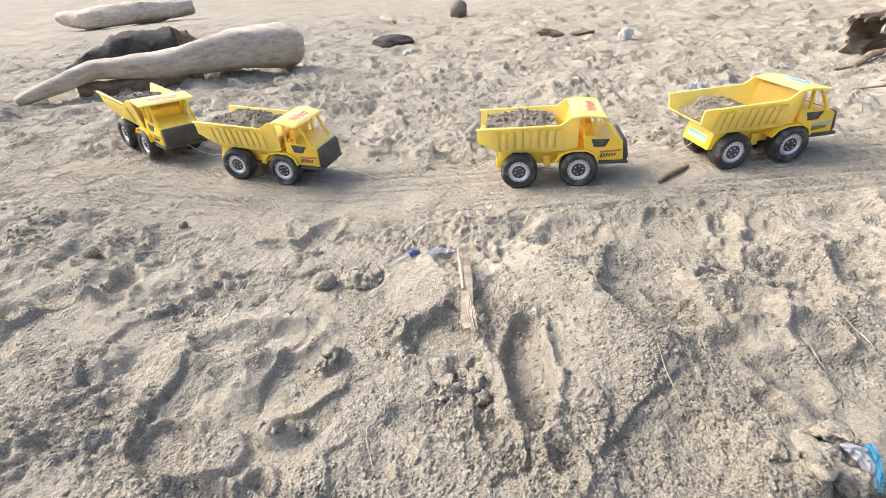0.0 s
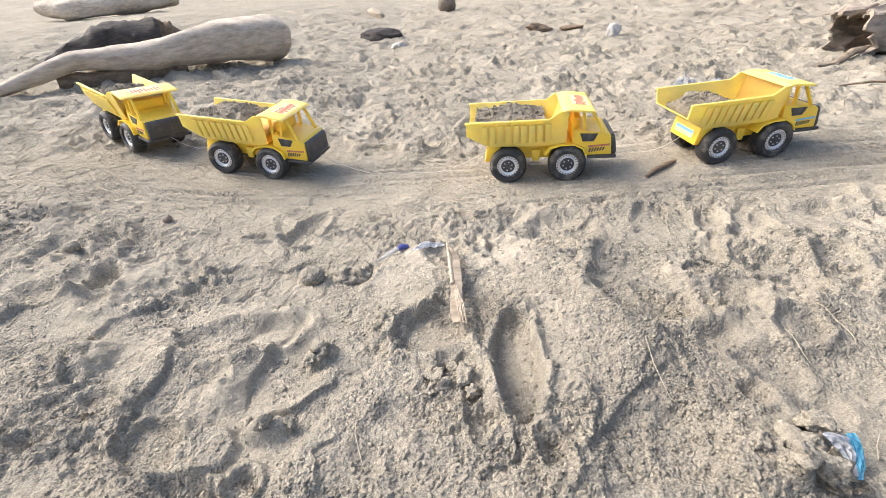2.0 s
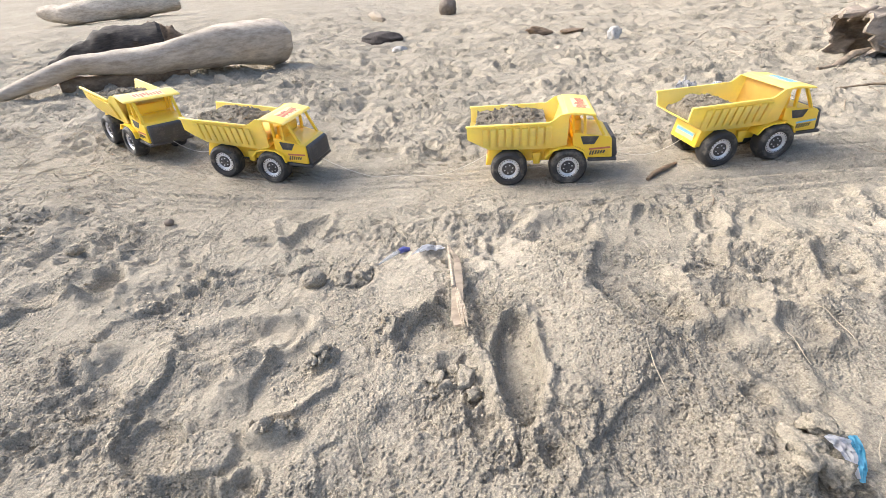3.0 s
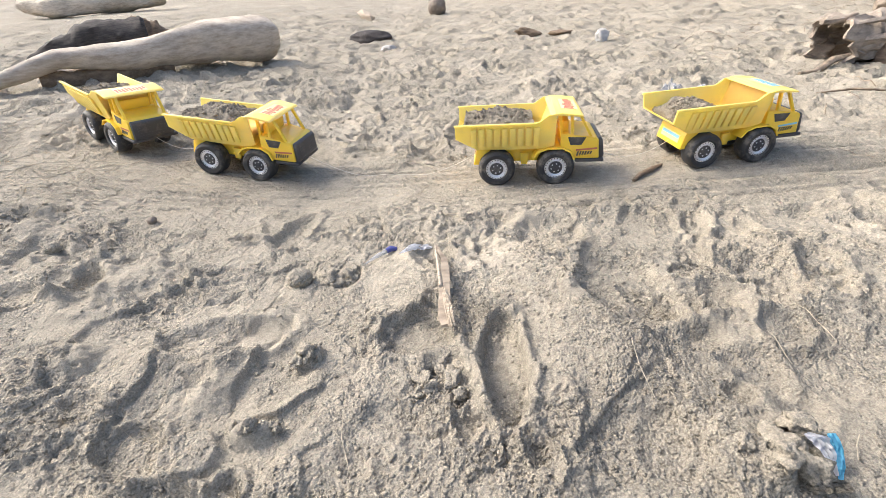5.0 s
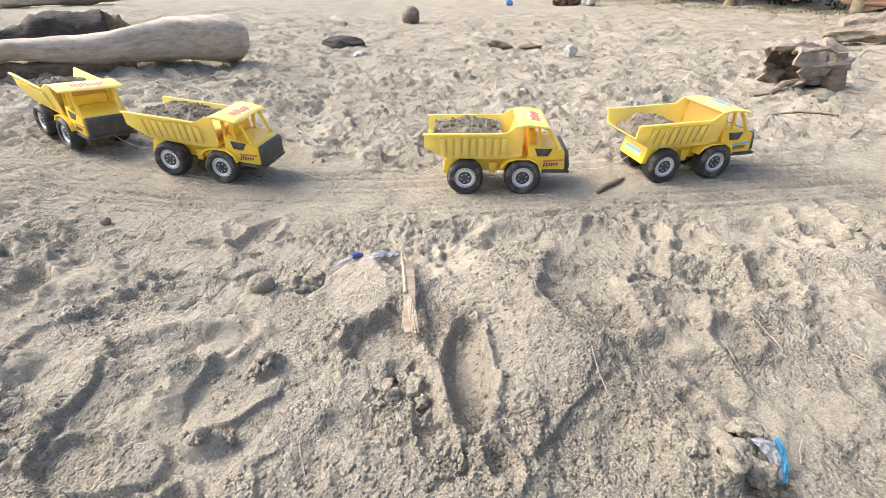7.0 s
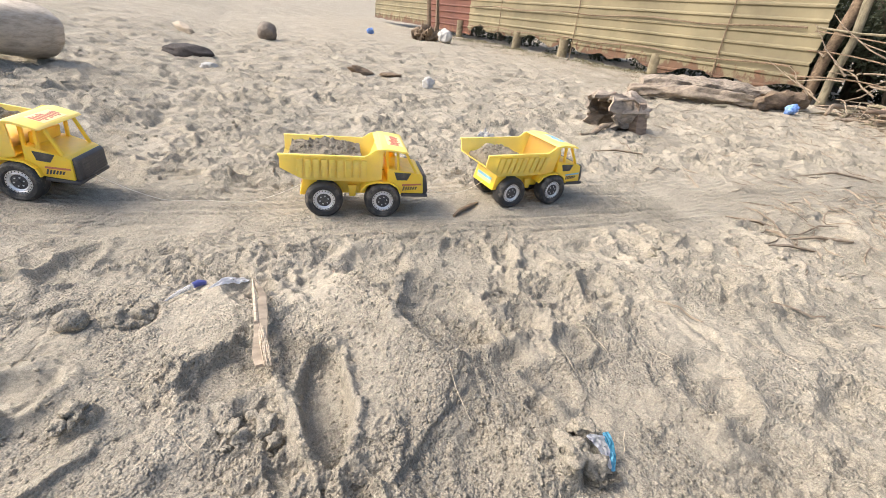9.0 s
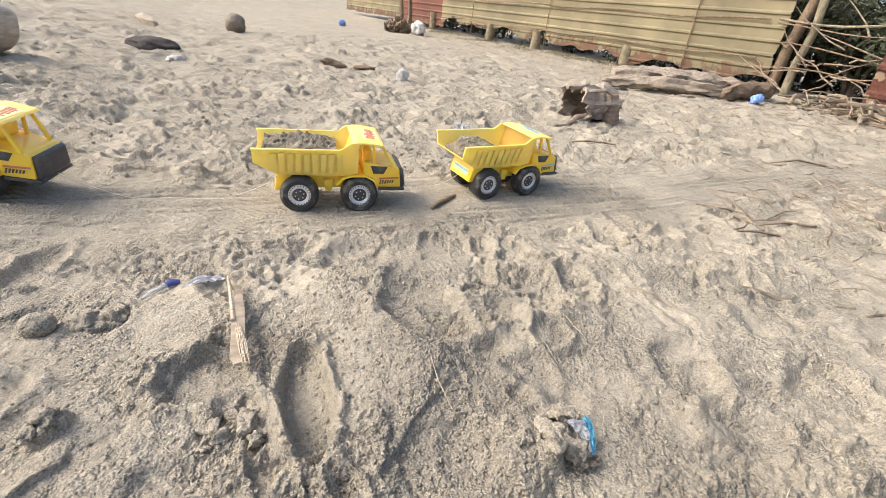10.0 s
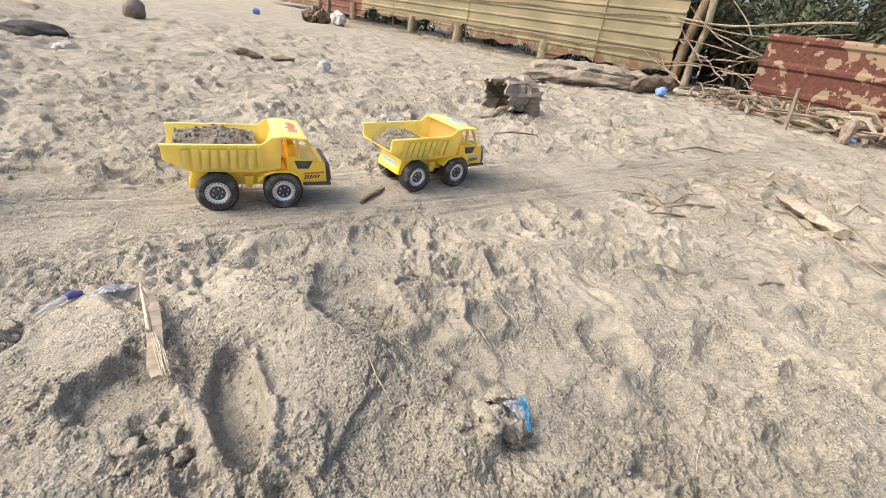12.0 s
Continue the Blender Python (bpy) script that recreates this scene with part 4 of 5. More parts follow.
def stump():
    """A short hollow log end on its side, its dark mouth towards the lane."""
    bm = bmesh.new()
    rings, n, k_out = [], 30, 16
    for k in range(2 * k_out):
        outer = k < k_out
        u = (k if outer else 2 * k_out - 1 - k) / (k_out - 1)
        ring = []
        for s in range(n):
            a = 2 * math.pi * s / n
            q = Vector((math.cos(a) * 1.4, math.sin(a) * 1.4, u * 1.5))
            w = 1 + 0.42 * noise.noise(q + Vector((3, 0, 0))) + 0.22 * noise.noise(q * 3.3) + 0.12 * noise.noise(q * 8)
            r = (0.122 * w * (1 - 0.10 * u)) if outer else max(0.02, 0.106 * w * (0.25 + 0.75 * min(1, (1 - u) * 2.2) ** 0.5))
            lip = 0.11 * noise.noise(q * 2.2 + Vector((0, 9, 0))) * (1 - u)
            ring.append(Vector((r * math.cos(a) * 1.08, u * 0.29 + lip, 0.112 + r * math.sin(a) * 0.93)))
        rings.append(ring)
    rings = rings[k_out:] + rings[:k_out]
    loft(bm, list(reversed(rings)))
    x, y = 2.60, 2.83
    ob = new("hollow_stump")
    tagged(ob, "hollow weathered tree stump lying on its side", "stump")
    ob.matrix_world = pose(x - 0.06, y, ground_z(x, y) - 0.008, 0, 0, -80)
    part("shell", bm, STUMPWOOD, ob, "", True, 50)
    bm = bmesh.new()
    rings = []
    for k in range(9):
        u = k / 8
        w, t = 0.042 * (1 - 0.5 * abs(u - 0.3)), 0.028
        rings.append([Vector((0.135 - 0.045 * u + sy * t, 0.225 + sx * w * 1.25, 0.002 + u * 0.185 + 0.006 * noise.noise(Vector((sx, sy, k))))) for sx, sy in ((-1, -1), (0, -1.2), (1, -0.9), (1, 0.9), (0, 1.1), (-1, 1))])
    loft(bm, rings)
    part("bark_slab", bm, REDWOOD, ob, "flat reddish slab of bark leaning on the stump", True, 50)
    for k, (x0, x1, z1) in enumerate(((-0.04, -0.02, 0.05), (0.03, 0.05, 0.035), (0.08, 0.11, 0.03))):
        bm = bmesh.new()
        tube(bm, [(x0, 0.01, 0.18 + 0.01 * k), (x0, 0.06, 0.205), (x1, 0.12, 0.205 + z1 * 0.4), (x1, 0.19, 0.19)], [0.005, 0.011, 0.012, 0.006], 7, 0.3, k)
        part("root", bm, STUMPWOOD, ob, "", True, 60)


stump()


def stick(name, pts, r, mat, label, category="stick", sides=8, rough=0.15, seed=0, group="", level=False):
    """A stick through places given as x, y and height over the ground."""
    bm = bmesh.new()
    low = [ground_z(x, y) for x, y, z in pts]
    if level:
        low = [sum(low) / len(low)] * len(low)
    pts = [Vector((x, y, h + z)) for (x, y, z), h in zip(pts, low)]
    tube(bm, pts, r, sides, rough, seed)
    return thing(name, bm, mat, label, category, True, 50, None, group)


stick("stick", [(2.33, 2.70, 0.012), (2.42, 2.72, 0.016), (2.52, 2.75, 0.03), (2.60, 2.76, 0.03)], [0.008, 0.014, 0.016, 0.012], TWIG, "dark dry stick in front of the hollow stump")
stick("stick", [(1.157, 1.742, 0.004), (1.19, 1.775, 0.008), (1.235, 1.80, 0.009), (1.277, 1.831, 0.004)], [0.005, 0.0075, 0.007, 0.004], BROWNWOOD, "short dark twig lying on the wheel track")


def split_stick():
    """A flat splinter with a frayed foot, standing up out of the sand."""
    root = tagged(new("split_stick"), "pale split wood stick with a frayed end lying on sand", "stick")
    a, b = Vector((0.584, 1.440, ground_z(0.584, 1.440) + 0.016)), Vector((0.598, 1.175, ground_z(0.598, 1.15) + 0.014))
    bm = bmesh.new()
    rings = []
    for k in range(25):
        u = k / 24
        p = a.lerp(b, u) + Vector((0.009 * math.sin(u * 5) + 0.003 * noise.noise(Vector((u * 6, 0, 4))), 0, 0.007 * math.sin(u * math.pi)))
        w, t = 0.003 + 0.0085 * min(1, u * 1.6) * (1 - 0.25 * max(0, u - 0.8) * 5), 0.0035
        j = [0.0012 * noise.noise(Vector((k * 0.7, s * 3.0, 1))) for s in range(6)]
        rings.append([p + Vector((sx * w + j[i], 0, sz * t + j[i])) for i, (sx, sz) in enumerate(((-1, -0.6), (0, -1), (1, -0.7), (0.95, 0.7), (0.1, 1.1), (-0.9, 0.8)))])
    loft(bm, rings)
    part("splinter", bm, OLDWOOD, root, "grey-brown wood splinter", True, 30)
    rnd = random.Random(4)
    for k in range(30):
        bm = bmesh.new()
        x = rnd.uniform(-0.007, 0.003)
        s = a.lerp(b, rnd.uniform(0.55, 0.78)) + Vector((x * 0.8, 0, 0.008))
        e = a.lerp(b, rnd.uniform(0.93, 1.06)) + Vector((x * 1.1 + 0.002, 0, rnd.uniform(0.002, 0.010)))
        mid = s.lerp(e, 0.55) + Vector((rnd.uniform(-0.003, 0.003), 0, rnd.uniform(0.002, 0.005)))
        tube(bm, [s, mid, e], [0.0006, 0.0011, 0.0004], 5)
        part("fibre", bm, PALEWOOD, root)
    bm = bmesh.new()
    tube(bm, [a + Vector((-0.002, 0, 0.004)), a.lerp(b, 0.3) + Vector((-0.004, 0, 0.009)), a.lerp(b, 0.62) + Vector((-0.008, 0, 0.011))], [0.0012, 0.0028, 0.0034], 7, 0.35)
    part("pale_strip", bm, PALEWOOD, root, "pale torn strip of wood", True, 40)


split_stick()
# pale chunk of split wood among twigs
bm = bmesh.new()
_a, _b = Vector((2.83, 1.27, ground_z(2.83, 1.27) + 0.03)), Vector((2.56, 0.95, ground_z(2.56, 0.95) + 0.02))
rings = []
for k in range(15):
    u = k / 14
    p, w = _a.lerp(_b, u), 0.010 + 0.030 * math.sin(min(1, u * 1.25 + 0.08) * math.pi * 0.72)
    rings.append([p + Vector((math.cos(a + 0.8), -math.sin(a + 0.8) * 0.7, 0)) * 0 + Vector((0.76 * math.cos(a) * w, -0.64 * math.cos(a) * w, math.sin(a) * w * 0.55)) * (1 + 0.6 * noise.noise(Vector((k * 0.6, a * 2, 3))) + 0.35 * noise.noise(Vector((k * 1.9, a * 5, 8)))) for a in (2 * math.pi * s / 10 for s in range(10))])
loft(bm, rings)
thing("split_wood", bm, ROTTED, "pale rotted chunk of split wood among dry twigs", "driftwood", True, 30)
_tr = random.Random(6)
for _k in range(16):
    _x, _y, _h, _l = 2.72 + _tr.gauss(0, 0.28), 1.16 + _tr.gauss(0, 0.22), _tr.uniform(2.6, 4.6), _tr.uniform(0.08, 0.34)
    _dx, _dy = math.cos(_h) * _l / 2, math.sin(_h) * _l / 2
    stick("twig", [(_x - _dx, _y - _dy, 0.003), (_x - _dx * 0.3, _y - _dy * 0.3 + 0.012, 0.012), (_x + _dx * 0.4, _y + _dy * 0.4, 0.010), (_x + _dx, _y + _dy, 0.004)], [0.002, 0.003, 0.003, 0.0015], TWIG, "thin dry twig on the sand", "twig", 6, 0.2, _k, "dry twigs")
for _x, _y, _h, _l in ((2.21, 1.50, 2.2, 0.22), (2.20, 1.42, 1.4, 0.12), (2.12, 1.33, 2.8, 0.16), (2.3, 1.36, 2.6, 0.2), (3.3, 1.9, 2.9, 0.4), (2.35, 0.6, 2.4, 0.25), (2.3, 2.35, 2.7, 0.25), (3.0, 3.3, 2.9, 0.5)):
    _dx, _dy = math.cos(_h) * _l / 2, math.sin(_h) * _l / 2
    stick("twig", [(_x - _dx, _y - _dy, 0.004), (_x, _y + 0.01, 0.014), (_x + _dx, _y + _dy, 0.004)], [0.004, 0.006, 0.0025], TWIG, "thin dry twig on the sand", "twig", 6, 0.2, int(_l * 100), "dry twigs")


# ---- fence, posts and the growth behind ----
def fence_x(y):
    return 6.7 - 0.11 * (y - 4)


def sheet_material(name, paint_dark, paint, rust_dark, rust, spread):
    """Painted ribbed metal that rusts up from its torn foot; spread: how far the rust has gone."""
    m, n, l, b = material(name, 0.7, 0.0)
    f, g2 = noise_node(n, l, 4.5, 8, 0.7), noise_node(n, l, 1.1, 5)
    c = ramp(n, l, g2, ((0.3, paint_dark), (0.65, paint)))
    r = ramp(n, l, f, ((0.35, rust_dark), (0.65, rust)))
    tc, sep, add = n.new("ShaderNodeTexCoord"), n.new("ShaderNodeSeparateXYZ"), n.new("ShaderNodeMath")
    l.new(tc.outputs["Object"], sep.inputs[0])
    add.operation = "MULTIPLY_ADD"
    l.new(sep.outputs["Z"], add.inputs[0])
    add.inputs[1].default_value = -0.9
    l.new(f, add.inputs[2])
    k = ramp(n, l, add.outputs[0], ((spread, (0, 0, 0)), (spread + 0.07, (1, 1, 1))))
    l.new(mixed(n, l, k, c, r), b.inputs["Base Color"])
    bump(n, l, b, f, 0.3, 0.004)
    return m


TANSHEET = sheet_material("tan_painted_sheet", (0.145, 0.122, 0.07), (0.25, 0.212, 0.122), (0.05, 0.025, 0.015), (0.16, 0.085, 0.045), 0.27)
REDSHEET = sheet_material("red_rusted_sheet", (0.1, 0.036, 0.024), (0.15, 0.055, 0.033), (0.04, 0.025, 0.015), (0.2, 0.08, 0.04), 0.3)


def lichen_sheet():
    m, n, l, b = material("lichened_rust_sheet", 0.9)
    f, g2, h = noise_node(n, l, 9.5, 3, 0.5), noise_node(n, l, 1.6, 3), noise_node(n, l, 30, 6)
    c = ramp(n, l, h, ((0.3, (0.06, 0.022, 0.014)), (0.7, (0.135, 0.048, 0.03))))
    add = n.new("ShaderNodeMath")
    add.operation = "MULTIPLY_ADD"
    l.new(g2, add.inputs[0])
    add.inputs[1].default_value = 0.7
    l.new(f, add.inputs[2])
    k = ramp(n, l, add.outputs[0], ((0.885, (0, 0, 0)), (0.91, (1, 1, 1))))
    l.new(mixed(n, l, k, c, (0.24, 0.175, 0.11)), b.inputs["Base Color"])
    bump(n, l, b, h, 0.4, 0.004)
    return m


LICHEN = lichen_sheet()


def sheet(name, y0, y1, place, low, high, mat, label, pitch=0.15, seed=0, rib=0.018, ragged=0.06):
    """A ribbed metal sheet whose ribs run level, with a torn lower edge. place(y) gives x."""
    bm = bmesh.new()
    zs, off = [], []
    z = 0.0
    while z < high:
        for dz, o in ((0.0, 0), (pitch * 0.62, 0), (pitch * 0.72, 1), (pitch * 0.86, 1), (pitch * 0.97, 0)):
            zs.append(z + dz)
            off.append(o * rib)
        z += pitch
    n = int(abs(y1 - y0) / 0.05) + 1
    cols = []
    for k in range(n + 1):
        y = y0 + (y1 - y0) * k / n
        foot = low + ragged * (1.3 * noise.noise(Vector((y * 1.5, seed, 0))) + 0.3 * noise.noise(Vector((y * 4, seed, 3))))
        edge = 0.03 * noise.noise(Vector((k, 0.5, seed)))
        cols.append([bm.verts.new((place(y) - o + 0.012 * noise.noise(Vector((y * 0.8, zz * 1.3, seed))), y + (0.03 * noise.noise(Vector((zz * 6, seed, 0))) if k in (0, n) else 0), max(zz, foot))) for zz, o in zip(zs, off)])
    for a, b in zip(cols, cols[1:]):
        for i in range(len(zs) - 1):
            if a[i + 1].co.z - a[i].co.z > 1e-4 or b[i + 1].co.z - b[i].co.z > 1e-4:
                bm.faces.new((a[i], a[i + 1], b[i + 1], b[i]))
    bmesh.ops.delete(bm, geom=[v for v in bm.verts if not v.link_faces], context="VERTS")
    bmesh.ops.solidify(bm, geom=list(bm.faces), thickness=0.003)
    return thing(name, bm, mat, label, "fence sheet", True, 25, None, "fence sheets")


sheet("fence_sheet", 4.32, 8.35, fence_x, 0.14, 1.8, TANSHEET, "tan painted ribbed metal fence sheet with rusted torn foot", seed=1, ragged=0.16)
sheet("fence_sheet", 8.25, 12.2, lambda y: fence_x(y) + 0.035, 0.24, 1.8, TANSHEET, "tan painted ribbed metal fence sheet with rusted torn foot", seed=2, ragged=0.18)
sheet("fence_sheet", 12.1, 14.6, lambda y: fence_x(y) + 0.06, 0.10, 1.7, REDSHEET, "dark red rusted ribbed fence sheet", seed=3)
sheet("fence_sheet", 14.5, 19.0, lambda y: fence_x(y) + 0.08, 0.12, 1.7, TANSHEET, "tan painted ribbed metal fence sheet with rusted torn foot", seed=5)
sheet("fence_sheet", -2.6, 3.12, lambda y: 6.36 + 0.03 * (3.1 - y) * 0.2, 0.0, 0.74, LICHEN, "rust-red metal sheet blotched with pale lichen", 0.25, 7, 0.02, 0.02)
MOSSY = wood("mossy_post", (0.12, 0.10, 0.06), (0.27, 0.23, 0.15), 14)
for _y, _h in ((6.45, 0.3), (10.1, 0.34), (8.6, 0.3), (12.6, 0.4)):
    bm = bmesh.new()
    tube(bm, [(fence_x(_y) + 0.03, _y, -0.05), (fence_x(_y) + 0.035, _y, 0.15), (fence_x(_y) + 0.04, _y, _h)], [0.10, 0.095, 0.09], 12, 0.06, int(_y))
    thing("fence_post", bm, MOSSY, "short mossy wooden fence post under the metal sheet", "post", True, 50, None, "fence posts")
for _y in (5.45, 8.3, 10.75):
    bm = bmesh.new()
    tube(bm, [(fence_x(_y) - 0.028, _y, 0.0), (fence_x(_y) - 0.028, _y + 0.01, 0.7), (fence_x(_y) - 0.028, _y, 1.6)], 0.009, 6, 0.2, 3)
    thing("fence_rod", bm, BROWNWOOD, "thin dark rod tied upright to the fence sheet", "rod", True, 50, None, "fence rods")
for _z0, _z1 in ((0.36, 0.33), (0.78, 0.74)):
    bm = bmesh.new()
    tube(bm, [(fence_x(y) - 0.033, y, _z0 + (_z1 - _z0) * (y - 4.5) / 8 + 0.02 * math.sin(y * 3)) for y in np.linspace(4.5, 12.0, 18)], 0.011, 6, 0.25, 5)
    thing("fence_rail", bm, BROWNWOOD, "thin crooked wooden rail along the fence", "rail", True, 50, None, "fence rails")
PALEBARK = wood("pale_bark", (0.13, 0.11, 0.07), (0.3, 0.265, 0.18), 12, (3, 3, 1))
bm = bmesh.new()
tube(bm, [(6.66, 4.04, -0.05), (6.67, 4.05, 0.35), (6.70, 4.02, 0.7), (6.69, 4.05, 1.1), (6.72, 4.03, 1.7)], [0.052, 0.045, 0.042, 0.044, 0.038], 12, 0.08, 2)
thing("fence_post", bm, PALEBARK, "tall pale crooked branch used as a fence post", "post", True, 50, None, "fence posts")
bm = bmesh.new()
tube(bm, [(6.75, 4.28, -0.05), (6.77, 4.27, 0.5), (6.80, 4.20, 1.0), (6.83, 4.18, 1.7)], [0.07, 0.06, 0.06, 0.05], 12, 0.1, 4)
thing("fence_post", bm, BROWNWOOD, "dark brown tree trunk used as a fence post", "post", True, 50, None, "fence posts")
_fr = random.Random(9)
for _k in range(4):
    _z = (0.28, 0.52, 0.72, 0.80)[_k]
    bm = bmesh.new()
    tube(bm, [(6.62 - 0.05 * u, 4.4 - 1.9 * u, _z + 0.05 * math.sin(u * 5 + _k) + (0.05 if _k > 1 else -0.02) * u) for u in np.linspace(0, 1, 9)], 0.012 if _k == 3 else 0.007, 6, 0.3, _k)
    thing("fence_wire", bm, BROWNWOOD if _k < 3 else PALEBARK, "sagging rusty wire strung across the fence gap", "wire", True, 50, None, "fence wires")
for _k in range(22):
    _y, _z = _fr.uniform(3.0, 4.3), _fr.uniform(0.05, 0.7)
    _d, _up, _l = _fr.choice((-1, 1)), _fr.uniform(-0.2, 0.9), _fr.uniform(0.3, 0.75)
    bm = bmesh.new()
    _p = Vector((6.60 + _fr.uniform(-0.08, 0.1), _y, _z))
    pts = [_p]
    for s in range(4):
        pts.append(pts[-1] + Vector((_fr.uniform(-0.04, 0.04), _d * _l / 4 * _fr.uniform(0.6, 1.1), _up * _l / 4 + _fr.uniform(-0.03, 0.03))))
    tube(bm, pts, [0.010, 0.008, 0.007, 0.005, 0.003], 6, 0.2, _k)
    thing("dead_branch", bm, TWIG, "bare dead branch tangled in the fence gap", "branch", True, 50, None, "dead branches")

# old beams before the fence
log("old_beam", [(4.0, 4.22, g(4, 4.22) + 0.05), (4.45, 3.95, g(4.45, 3.95) + 0.07), (4.95, 3.64, g(4.95, 3.64) + 0.07)], [0.07, 0.08, 0.075], OLDWOOD, "old grey-brown split beam half buried before the fence", "beam", seed=11, rough=0.24, sides=22, flat=0.72)
log("weathered_log", [(4.25, 4.35, g(4.25, 4.35) + 0.12), (4.8, 4.08, g(4.8, 4.08) + 0.14), (5.5, 3.86, g(5.5, 3.86) + 0.12)], [0.08, 0.11, 0.10], GREYBEAM, "weathered grey split log lying on the beam", "log", seed=12, rough=0.26, sides=26, flat=0.75)
log("rotten_log_end", [(5.05, 3.72, g(5.05, 3.72) + 0.05), (5.35, 3.7, g(5.35, 3.7) + 0.08), (5.8, 3.72, g(5.8, 3.72) + 0.09)], [0.05, 0.09, 0.08], BROWNWOOD, "dark rotten log end beside the beam", "log", seed=13, rough=0.22, sides=18)
log("root_clump", [(3.75, 10.3, g(3.75, 10.3) + 0.1), (4.0, 10.2, g(4, 10.2) + 0.13), (4.25, 10.1, g(4.25, 10.1) + 0.1)], [0.08, 0.15, 0.09], BROWNWOOD, "brown clump of roots near the fence", "roots", seed=14, rough=0.45)
for _k, (_x, _y) in enumerate(((4.05, 10.3), (4.35, 10.6))):
    stick("sapling", [(_x, _y, 0), (_x + 0.05, _y, 0.3), (_x + 0.02, _y + 0.05, 0.9)], [0.06, 0.045, 0.03], BROWNWOOD, "bent brown sapling rising from the root clump", "sapling", 8, 0.2, _k)
_dr = random.Random(12)
for _k in range(230):
    _u = _dr.random()
    _x, _y = 6.02 - 0.42 * _u + _dr.gauss(0, 0.15), 3.45 - 1.95 * _u + _dr.gauss(0, 0.12)
    _h, _l, _z = _dr.uniform(0, math.pi), _dr.uniform(0.12, 0.5), abs(_dr.gauss(0.05, 0.06))
    _dx, _dy = math.cos(_h) * _l / 2, math.sin(_h) * _l / 2
    _r = 0.005 + 0.022 * _dr.random() ** 1.8
    stick("drift_stick", [(_x - _dx, _y - _dy, _z * 0.5 + 0.01), (_x - _dx * 0.3, _y - _dy * 0.3 + 0.02, _z + 0.02), (_x + _dx * 0.4, _y + _dy * 0.4, _z + 0.02), (_x + _dx, _y + _dy, _z + 0.01)], [_r * 0.7, _r, _r * 0.9, _r * 0.5], _dr.choice((TWIG, OLDWOOD, REDWOOD, PALEBARK, TWIG)), "weathered driftwood stick in a heap by the fence", "stick", 7, 0.2, _k, "heap of drift sticks", True)
stick("upright_stick", [(5.12, 2.18, -0.03), (5.12, 2.19, 0.15), (5.09, 2.20, 0.32)], [0.016, 0.017, 0.012], PALEBARK, "pale stick standing upright in the debris", "stick", 8, 0.12, 3)
lump("driftwood_chip", 5.15, 1.78, (0.045, 0.045, 0.11), OLDWOOD, "grey upright driftwood chip in the debris", "driftwood", 21, 0.3, 0.1)


# ---- litter ----
def sheen(name, colour, rough, alpha_mix=0.0, tint=None):
    m, n, l, b = material(name, rough)
    f = noise_node(n, l, 60, 5)
    l.new(ramp(n, l, f, ((0.35, tuple(c * 0.8 for c in colour)), (0.65, tint or colour))), b.inputs["Base Color"])
    b.inputs["Transmission Weight"].default_value = alpha_mix
    b.inputs["IOR"].default_value = 1.2
    bump(n, l, b, f, 0.3, 0.001)
    return m


WHITEFILM = sheen("white_film", (0.82, 0.82, 0.84), 0.35)
DIRTYFILM = sheen("dirty_white_film", (0.56, 0.54, 0.5), 0.5)
BLUEFILM = sheen("blue_film", (0.16, 0.55, 0.78), 0.25, 0, (0.3, 0.68, 0.88))
DARKBLUE = sheen("dark_blue_plastic", (0.10, 0.11, 0.30), 0.35)
CLEARFILM = sheen("clear_film", (0.86, 0.87, 0.88), 0.18, 0.72)
CREAM = sheen("cream_plastic", (0.80, 0.66, 0.45), 0.35, 0.25)
BRIGHTBLUE = sheen("bright_blue_film", (0.1, 0.25, 0.7), 0.3, 0, (0.35, 0.5, 0.85))


def film(bm, path, width, seed, crumple=0.3, across=None, thick=0.0008, steps=8):
    """A crumpled strip of film along a path of places, with width at each."""
    path = [Vector(p) for p in path]
    rows = []
    n = 16
    for k in range(n + 1):
        u = k / n * (len(path) - 1)
        i = min(int(u), len(path) - 2)
        p, w = path[i].lerp(path[i + 1], u - i), width[i] + (width[i + 1] - width[i]) * (u - i)
        d = (path[i + 1] - path[i]).normalized()
        side = across.normalized() if across else d.cross(Vector((0, 0, 1))).normalized()
        nrm = side.cross(d)
        row = []
        for s in range(steps + 1):
            v = s / steps * 2 - 1
            q = Vector((k * 0.5, s * 0.8, seed * 5.3))
            row.append(bm.verts.new(p + side * v * w + nrm * crumple * w * 1.6 * noise.noise(q) + Vector((0, 0, 1)) * 0.25 * crumple * w * abs(noise.noise(q * 2))))
        rows.append(row)
    for a, b in zip(rows, rows[1:]):
        for i in range(steps):
            bm.faces.new((a[i], a[i + 1], b[i + 1], b[i]))
    bmesh.ops.solidify(bm, geom=list(bm.faces), thickness=thick)


